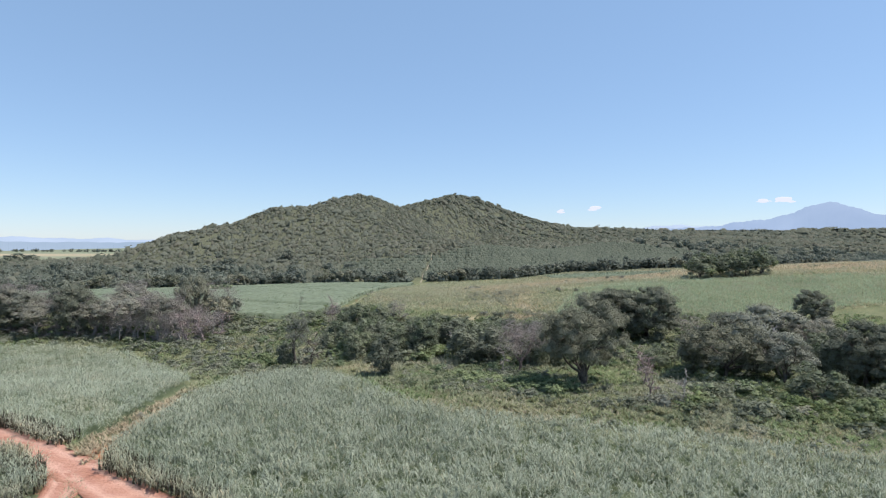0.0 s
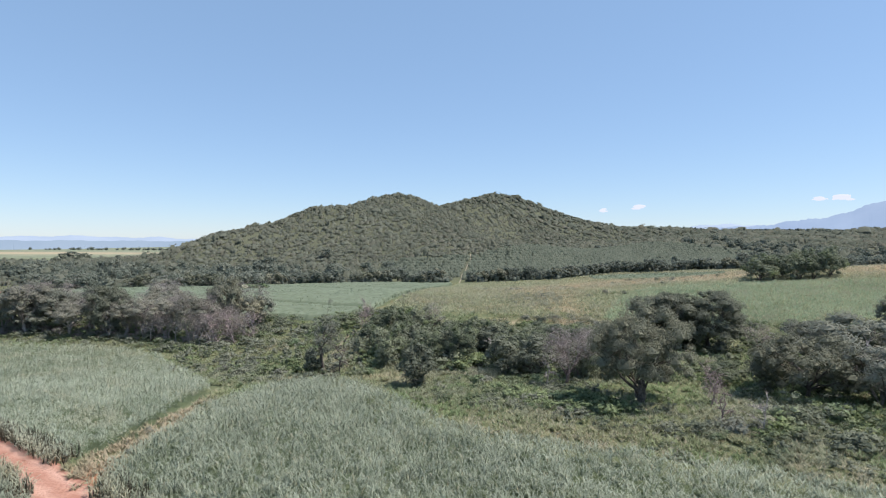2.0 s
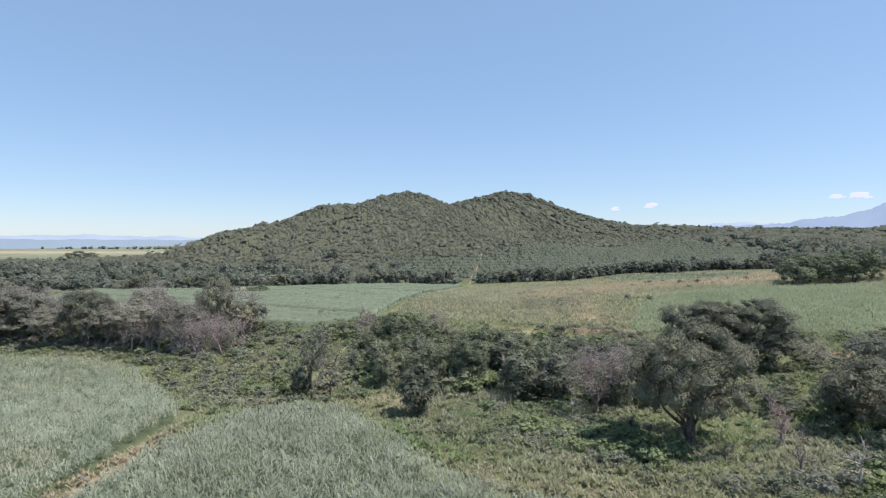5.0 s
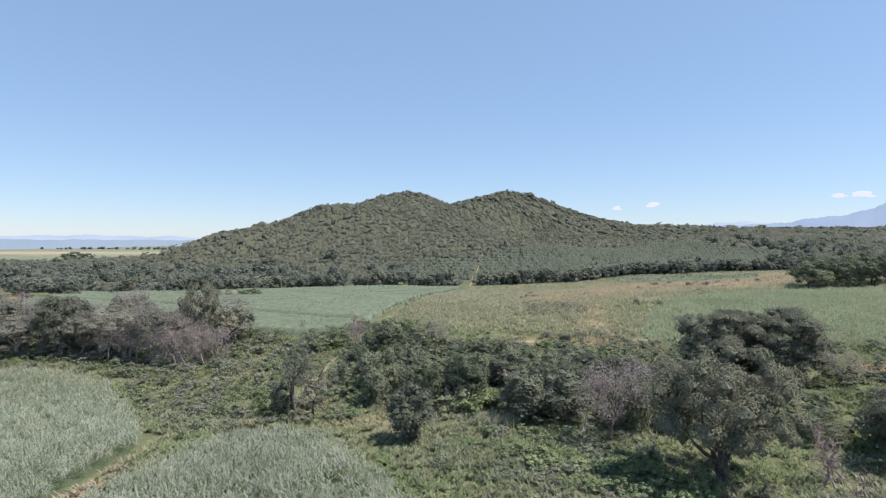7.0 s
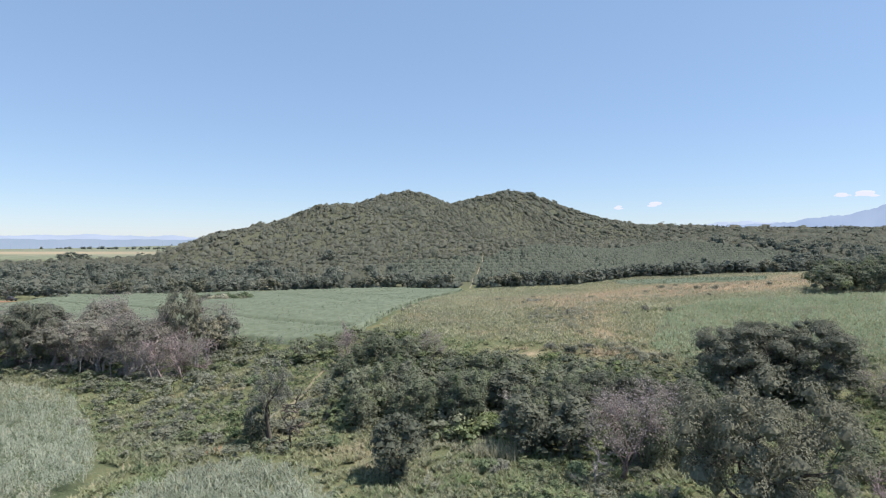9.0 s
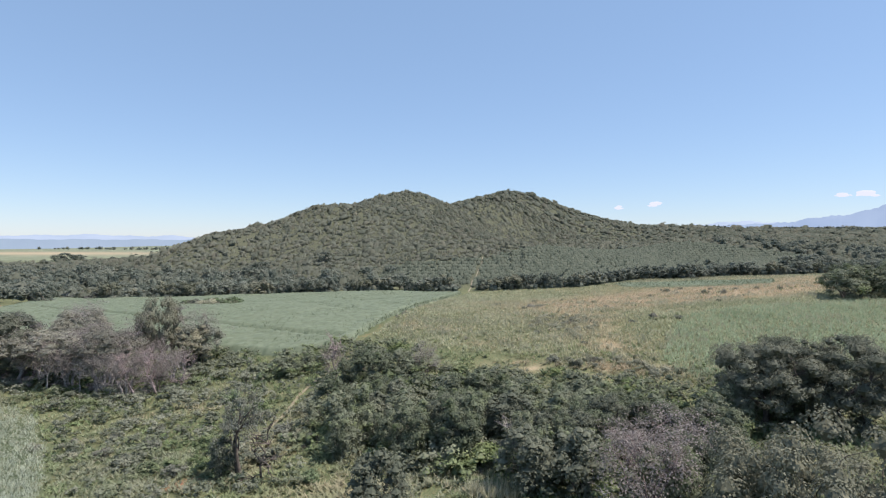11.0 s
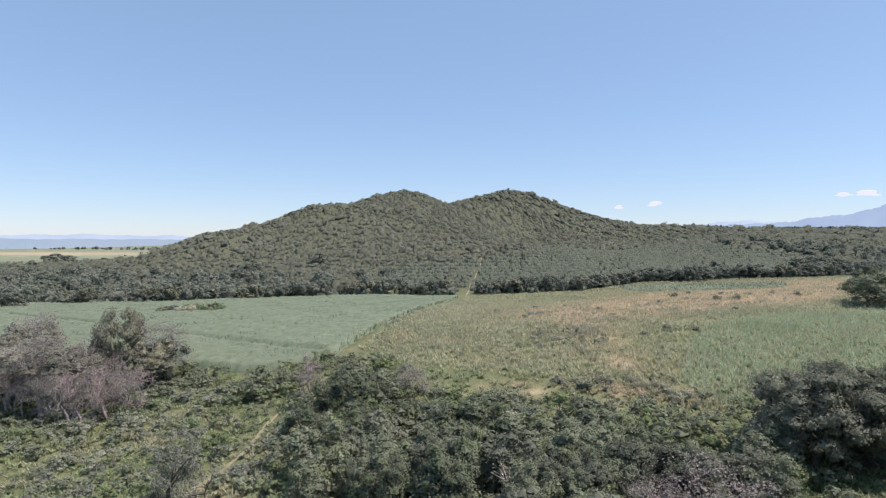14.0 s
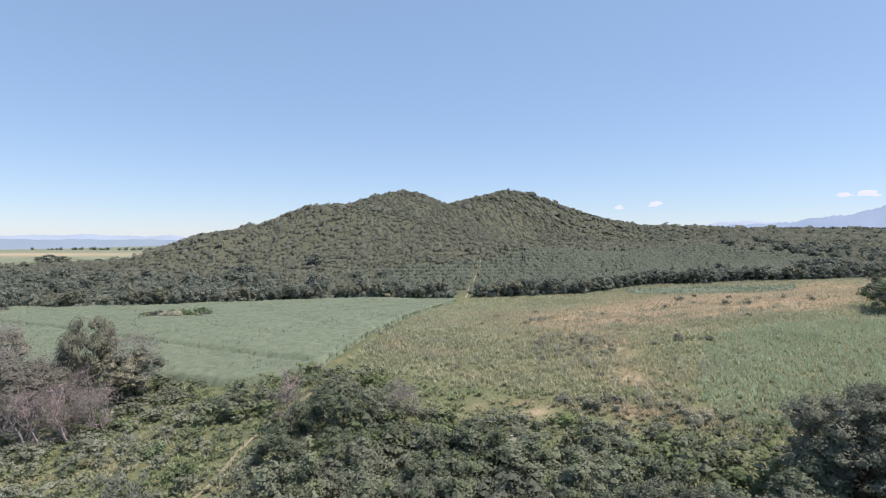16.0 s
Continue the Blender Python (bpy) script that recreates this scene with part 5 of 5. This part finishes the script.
grove([(52, 44), (90, 36), (110, 60), (96, 90), (62, 82)], 14, ((olive_b, OLIVE_T), (tangle, TANGLE_T), (bare_b, PURPLE_T), (olive_a, OLIVE_T)), 0.55, 0.9, 63)
rng = np.random.default_rng(51)
M_SILVER = leaf_material("silvery_shrub_leaf", (0.24, 0.245, 0.174), (0.45, 0.445, 0.332), through_light=0.35)
bush_mats = (M_GREY, M_DARK, M_BRIGHT, M_OLIVE, M_SILVER, M_BRIGHT)
bushes = [make_bush("bush", 60 + i, 2.2, 3.4, m, 320, 0.44, 8) for i, m in enumerate(bush_mats)]
BUSH_LABEL = ("grey-green rounded shrub in the stream valley", "dark green dense shrub in the stream valley", "bright green leafy shrub in the stream valley",
              "olive shrub with uneven outline in the stream valley", "silvery green soft shrub growing among the grass", "bright green leafy shrub in the stream valley")


def thicket(poly, n, kinds, s0, s1, seed, group="shrubs in the stream valley"):
    rng = np.random.default_rng(seed)
    P = np.array(poly)
    lo, hi = P.min(0), P.max(0)
    done = 0
    while done < n:
        x, y = rng.uniform(lo[0], hi[0]), rng.uniform(lo[1], hi[1])
        if not inside(poly, np.array([x]), np.array([y]))[0] or along(FOOTPATH, np.array([x]), np.array([y]))[0] < 2.5 or inside(CLEARING, np.array([x]), np.array([y]))[0]:
            continue
        k = kinds[rng.integers(len(kinds))]
        s = rng.uniform(s0, s1)
        plant(bushes[k], x, y, s * rng.uniform(0.85, 1.25), s, rng.uniform(0, 360), BUSH_LABEL[k], group, 0.1)
        done += 1


def joined_thicket(poly, n, mat, s0, s1, seed, label, leaves=190):
    """Shrubs too many and too tangled to tell apart, as one stuff object."""
    rng = np.random.default_rng(seed)
    P = np.array(poly)
    lo, hi = P.min(0), P.max(0)
    x, y = rng.uniform(lo[0], hi[0], 6 * n), rng.uniform(lo[1], hi[1], 6 * n)
    keep = inside(poly, x, y) & (along(FOOTPATH, x, y) > 2.0) & ~(open_grass(x, y) & (rng.random(len(x)) < 0.85))
    x, y = x[keep][:n], y[keep][:n]
    size = rng.uniform(s0, s1, len(x))
    clouds = [tree_cloud(1200 + seed * 10 + i, int(1.1 * leaves), 0.98 / math.sqrt(1.1 * leaves), 0.9) for i in range(5)]
    scatter_trees("thicket", x, y, size * 1.25, size, rng, mat, label, "thicket", clouds)


def make_pickup(x, y, turn):
    """A dark parked pickup: body with bed, cab, windows and four wheels."""
    root = tagged(new("pickup_truck"), "dark pickup truck parked on the bare red yard", "truck")

    def block(name, sx, sy, sz, cx, cz, mat, top=1.0, bevel=0.06):
        bm = bmesh.new()
        bmesh.ops.create_cube(bm, size=1.0)
        for v in bm.verts:
            k = top if v.co.z > 0 else 1.0
            v.co = Vector((v.co.x * sx * k + cx, v.co.y * sy * (0.5 + 0.5 * k), v.co.z * sz + cz))
        bmesh.ops.bevel(bm, geom=bm.edges[:], offset=bevel, segments=2, affect="EDGES")
        me = bpy.data.meshes.new(name)
        bm.to_mesh(me)
        bm.free()
        me.materials.append(mat)
        return me
    part("body", block("body", 5.4, 1.9, 0.75, 0, 0.85, M_PAINT), root)
    cab = part("cab", block("cab", 2.5, 1.75, 0.8, 0.25, 1.6, M_PAINT, 0.72), root)
    for side in (-1, 1):
        part("side_window", mesh_from("side_window", [(-0.75, side * 0.86, 1.35), (1.2, side * 0.86, 1.35), (0.95, side * 0.80, 1.85), (-0.5, side * 0.80, 1.85)], [(0, 1, 2, 3)], M_PANE), cab)
    part("windscreen", mesh_from("windscreen", [(1.52, -0.75, 1.35), (1.52, 0.75, 1.35), (1.25, 0.68, 1.88), (1.25, -0.68, 1.88)], [(0, 1, 2, 3)], M_PANE), cab)
    for wx_ in (-1.7, 1.7):
        for side in (-1, 1):
            verts, faces = tube(np.array([(wx_, side * 0.74, 0.40), (wx_, side * 0.75, 0.40), (wx_, side * 0.97, 0.40), (wx_, side * 0.98, 0.40)]), np.array([0.2, 0.40, 0.40, 0.2]), 16)
            part("wheel", mesh_from("wheel", verts, faces, M_TYRE, True), root)
    root.matrix_basis = pose(x, y, float(zg(x, y)), 0, 0, turn)


def plain_surface(name, col, rough, metal=0.0):
    m, nodes, links = material(name)
    n = noise_node(nodes, links, 4.0, 4.0)
    links.new(mix_node(nodes, links, ramp(nodes, links, n, 0.4, 0.7), col, tuple(c * 1.6 for c in col)), nodes["Principled BSDF"].inputs["Base Color"])
    nodes["Principled BSDF"].inputs["Roughness"].default_value = rough
    nodes["Principled BSDF"].inputs["Metallic"].default_value = metal
    return m


M_PAINT, M_PANE, M_TYRE = plain_surface("dark_dusty_paint", (0.03, 0.033, 0.035), 0.4), plain_surface("tinted_window", (0.02, 0.025, 0.03), 0.05), plain_surface("black_tyre", (0.02, 0.02, 0.02), 0.8)
make_pickup(-196.0, 270.5, 160)


def make_snag(name, seed, h, bark, n=8, upright=0.35, stout=1.0):
    """A dead tree: a crooked bare stem with a few forked limbs."""
    rng = np.random.default_rng(seed)
    root = tagged(new(name), category="dead tree")
    top = np.array([rng.normal() * 0.2 * h, rng.normal() * 0.2 * h, h])
    stem = curve_between((0, 0, -0.2), top, rng, 8, 0.1)
    part("trunk", mesh_from("trunk", *tube(stem, h * np.linspace(0.028, 0.006, 8), 7), bark, True), root)
    for k in range(n):
        start = stem[rng.integers(1 if upright > 0.5 else 2, 7)]
        end = start + unit(rng.normal(size=3) * np.array([1, 1, 0.5]) + np.array([0, 0, upright])) * h * rng.uniform(0.25, 0.55)
        limb = curve_between(start, end, rng, 6, 0.18)
        bits = [tube(limb, h * stout * np.linspace(0.014, 0.004, 6), 5)]
        for j in range(5):
            e2 = limb[rng.integers(2, 6)] + unit(rng.normal(size=3) + np.array([0, 0, 0.4])) * h * rng.uniform(0.1, 0.22)
            bits.append(tube(curve_between(limb[3], e2, rng, 4, 0.15), h * stout * np.linspace(0.010, 0.004, 4), 4))
        part("limb", mesh_from("limb", *join(bits), bark, True), root)
    return root


for x, y, h, seed, bark, label in ((-20.5, 93.0, 6.5, 1, M_BARK, "dead dark tree with arching bare limbs"), (37.5, 51.5, 4.5, 2, M_PALE, "bleached dead branch standing in the scrub"),
                                   (16.5, 77.0, 4.0, 3, M_PALE, "bleached dead stem rising from the thicket"), (-66.0, 138.0, 7.0, 4, M_PALE, "pale dead tree at the edge of the wood"),
                                   (-56.0, 137.5, 7.5, 9, M_ROSE, "leafless reddish tree at the edge of the wood"), (-53.5, 141.0, 6.5, 10, M_ROSE, "leafless reddish tree at the edge of the wood"), (-19.3, 135.5, 7.0, 11, M_ROSE, "leafless reddish tree beside the dark thicket"), (-59.5, 136.5, 8.0, 5, M_ROSE, "leafless reddish tree at the edge of the wood"), (62.0, 62.0, 7.5, 6, M_PALE, "bleached dead limbs among the crowns"),
                                   (10.0, 96.5, 5.0, 12, M_PALE, "bleached forked dead tree standing in the thicket"), (23.5, 90.0, 5.0, 13, M_ROSE, "leafless reddish tree in the thicket"), (34.5, 54.5, 5.0, 7, M_TWIG, "leafless upright shrub in the scrub"), (38.0, 64.0, 5.2, 17, M_ROSE, "dry twiggy shrub with bare upright stems"), (38.8, 63.2, 4.2, 18, M_ROSE, "dry twiggy shrub with bare upright stems"), (-73.0, 139.5, 6.5, 8, M_PALE, "pale dead tree at the edge of the wood"),
                                   (-80.5, 140.5, 6.0, 14, M_PALE, "pale dead tree at the edge of the wood"), (-93.0, 142.0, 5.5, 15, M_PALE, "pale dead tree at the edge of the wood"), (-63.0, 136.0, 6.0, 16, M_PALE, "pale dead tree at the edge of the wood")):
    snag = make_snag("dead_tree", 300 + seed, h, bark, *((20, 1.3, 0.6) if bark is M_ROSE else (8, 0.35, 1.0)))
    snag.matrix_basis = pose(x, y, float(zg(x, y)) - 0.05, 0, 0, 40 * seed)
    tagged(snag, label)

M_THICKET = leaf_material("thicket_leaf", (0.098, 0.116, 0.079), (0.25, 0.268, 0.192), fresh=((0.090, 0.125, 0.051), (0.255, 0.31, 0.141)), tone=True, patch=0.08, through_light=0.3)
M_THICKET_PALE = leaf_material("thicket_leaf_pale", (0.108, 0.126, 0.087), (0.290, 0.303, 0.227), fresh=((0.085, 0.118, 0.053), (0.245, 0.292, 0.156)), tone=True, patch=0.08, through_light=0.25)
joined_thicket([(-20, 100), (2, 91), (24, 86), (40, 96), (38, 120), (10, 126), (-22, 126)], 170, M_THICKET, 2.2, 5.2, 1, "dark tangled scrub filling the stream bed")
joined_thicket([(-84, 137), (-66, 122), (-62, 115), (-40, 88), (-14, 86), (-14, 122), (-30, 150), (-70, 146)], 300, M_THICKET_PALE, 1.1, 2.9, 2, "low pale green scrub beside the cane", 130)
joined_thicket([(-145, 145), (-100, 143), (-80, 142), (-62, 135), (-50, 142), (-52, 160), (-145, 164)], 130, M_THICKET_PALE, 1.4, 3.2, 3, "brownish scrub under the trees by the stream")
joined_thicket([(28, 50), (60, 34), (100, 22), (125, 60), (110, 124), (60, 128), (36, 120), (40, 76)], 260, M_THICKET, 1.5, 4.2, 4, "grey-green scrub on the slope beside the stream")
joined_thicket([(-3, 68), (18, 54), (34, 48), (34, 64), (22, 84), (2, 86)], 260, M_THICKET_PALE, 0.6, 1.7, 5, "low fresh green scrub in the clearing", 130)
joined_thicket([(20, 46), (36, 39), (60, 27), (100, 12), (100, 32), (50, 46), (30, 53)], 150, M_THICKET_PALE, 0.6, 1.8, 8, "low grassy scrub along the edge of the cane", 80)
joined_thicket([(36, 49), (50, 41), (68, 33), (74, 46), (58, 57), (44, 58)], 80, M_THICKET, 1.2, 3.0, 11, "dark green scrub at the corner of the cane", 170)
joined_thicket([(-6, 123), (20, 118), (36, 116), (36, 124), (24, 129), (8, 134), (-6, 137)], 110, M_THICKET, 1.4, 3.0, 12, "dark green scrub below the edge of the open field", 130)
joined_thicket([(-130, 137), (-100, 134), (-84, 133.5), (-70, 126), (-54, 130), (-60, 139), (-84, 143), (-130, 147)], 200, M_THICKET_PALE, 0.8, 1.9, 13, "green scrub along the foot of the withered wood", 130)
joined_thicket([(-130, 144), (-100, 142), (-80, 140), (-64, 135), (-52, 140), (-54, 148), (-130, 156)], 90, M_PURPLE, 1.2, 3.0, 14, "withered brown scrub under the trees by the stream")
M_LUSH = leaf_material("lush_scrub_leaf", (0.095, 0.130, 0.062), (0.285, 0.335, 0.175), tone=True, patch=0.08)
joined_thicket([(8, 72), (12, 63), (20, 58), (27, 58), (25, 66), (16, 74)], 70, M_LUSH, 1.2, 2.6, 9, "lush green scrub beside the large tree", 120)
joined_thicket([(-22, 100), (-4, 94), (6, 88), (20, 84), (30, 92), (26, 104), (0, 112), (-18, 112)], 60, M_LUSH, 1.2, 3.2, 10, "fresh green creepers over the thicket", 120)
joined_thicket([(-60, 146), (-30, 140), (-18, 126), (-4, 134), (-8, 156), (-22, 164), (-36, 157), (-56, 164)], 150, M_THICKET, 1.2, 3.2, 6, "green scrub between the stream and the cane", 110)
joined_thicket([(18, 122), (20, 134), (36, 118), (60, 100), (100, 100), (104, 126), (66, 134), (40, 134)], 190, M_THICKET_PALE, 0.9, 2.4, 7, "pale scrub on the bank below the open field", 100)
thicket([(-20, 100), (2, 92), (24, 90), (36, 100), (34, 116), (10, 124), (-22, 122)], 42, (0, 1, 1, 2, 3, 4), 0.8, 1.9, 71)
thicket([(0, 66), (18, 58), (30, 62), (22, 78), (6, 84)], 16, (2, 5, 2, 5, 3, 0), 0.45, 1.0, 72)
thicket([(-62, 108), (-36, 92), (-14, 90), (-16, 120), (-34, 150), (-70, 140)], 30, (0, 3, 2, 4, 5, 3), 0.4, 1.05, 73)
thicket([(-40.5, 48), (-37.5, 47), (-35, 72), (-31, 83), (-37, 87), (-38.6, 70)], 8, (0, 3, 5), 0.25, 0.55, 83)
thicket([(-125, 143), (-80, 141), (-60, 134), (-52, 148), (-80, 156), (-125, 158)], 12, (0, 3, 4, 1), 0.6, 1.4, 74)
thicket([(30, 46), (60, 36), (95, 30), (100, 70), (60, 80), (42, 70)], 25, (0, 1, 3, 4, 2), 0.55, 1.4, 75)
thicket([(36, 74), (60, 78), (90, 90), (84, 122), (50, 122), (34, 112)], 12, (0, 3, 1, 4, 2), 0.5, 1.2, 76)
thicket([(22, 133), (30, 133), (44, 128), (46, 133), (34, 139), (24, 140)], 22, (4, 4), 0.45, 0.85, 77, "shrubs at the edge of the open field")
thicket([(22, 155), (36, 155), (44, 174), (41, 188), (26, 184)], 64, (4, 4, 4, 0), 0.35, 0.75, 78, "shrubs at the edge of the open field")
thicket([(20, 150), (70, 150), (120, 190), (200, 290), (120, 330), (30, 280)], 26, (1, 3, 0), 0.3, 0.8, 79, "small shrubs dotting the open field")
for k, (x, y, size) in enumerate(((108.7, 296, 1.5), (57.9, 173.4, 1.1), (50.8, 170.5, 0.7), (106.3, 248, 1.2), (109.2, 241, 1.1), (63.3, 172.2, 0.8), (89.3, 204, 0.9), (63.9, 158, 0.7), (23.5, 137.6, 0.9), (28.0, 134.8, 1.1),
                                  (31.6, 136.6, 0.9), (36.0, 137.5, 0.7), (9.3, 145.3, 0.55), (32.5, 224.8, 1.3), (35.5, 226, 1.2), (22.6, 241.8, 1.0), (6.9, 158.3, 0.6), (32.9, 149.5, 0.6), (41.3, 139, 0.7), (100, 262, 1.0), (125, 262, 0.9), (128, 236, 0.9), (137, 250, 0.8))):
    plant(bushes[(1, 3, 0)[k % 3]], x, y, size, size * 0.75, 70 * k, "small dark shrub standing alone in the open field", "small shrubs dotting the open field")
rng = np.random.default_rng(93)
x, y = rng.uniform(-8, 110, 2600), rng.uniform(132, 260, 2600)
keep = inside(WEED_FIELD, x, y) & ~inside(GREEN_CROP, x, y) & (rng.random(2600) < np.clip(0.25 + drifts(x + 17, y + 9) - 0.004 * (y - 140), 0.05, 1))
x, y = x[keep], y[keep]
scatter_trees("tussocks", x, y, rng.uniform(0.7, 1.9, len(x)), rng.uniform(0.5, 1.25, len(x)), rng, M_TUSSOCK, "tussocks and low weeds scattered over the open field", "weeds", [tree_cloud(1500 + i, 34, 0.17, 0.9, 0.5) for i in range(6)])
thicket([(-99, 236), (-80, 246), (-78, 252), (-97, 246)], 20, (0, 4, 2), 1.5, 2.2, 80, "shrubs standing in the cane")
thicket([(-14, 195), (-9, 212), (-5, 240), (-8, 240), (-12, 212)], 14, (0, 4, 3), 0.3, 0.55, 81, "shrubs on the field boundary")
for p in (*far_protos, big, broad, dome, olive_a, olive_b, olive_c, bare_a, bare_b, slim, column, tangle, draped_a, draped_b, *bushes):
    retire(p)
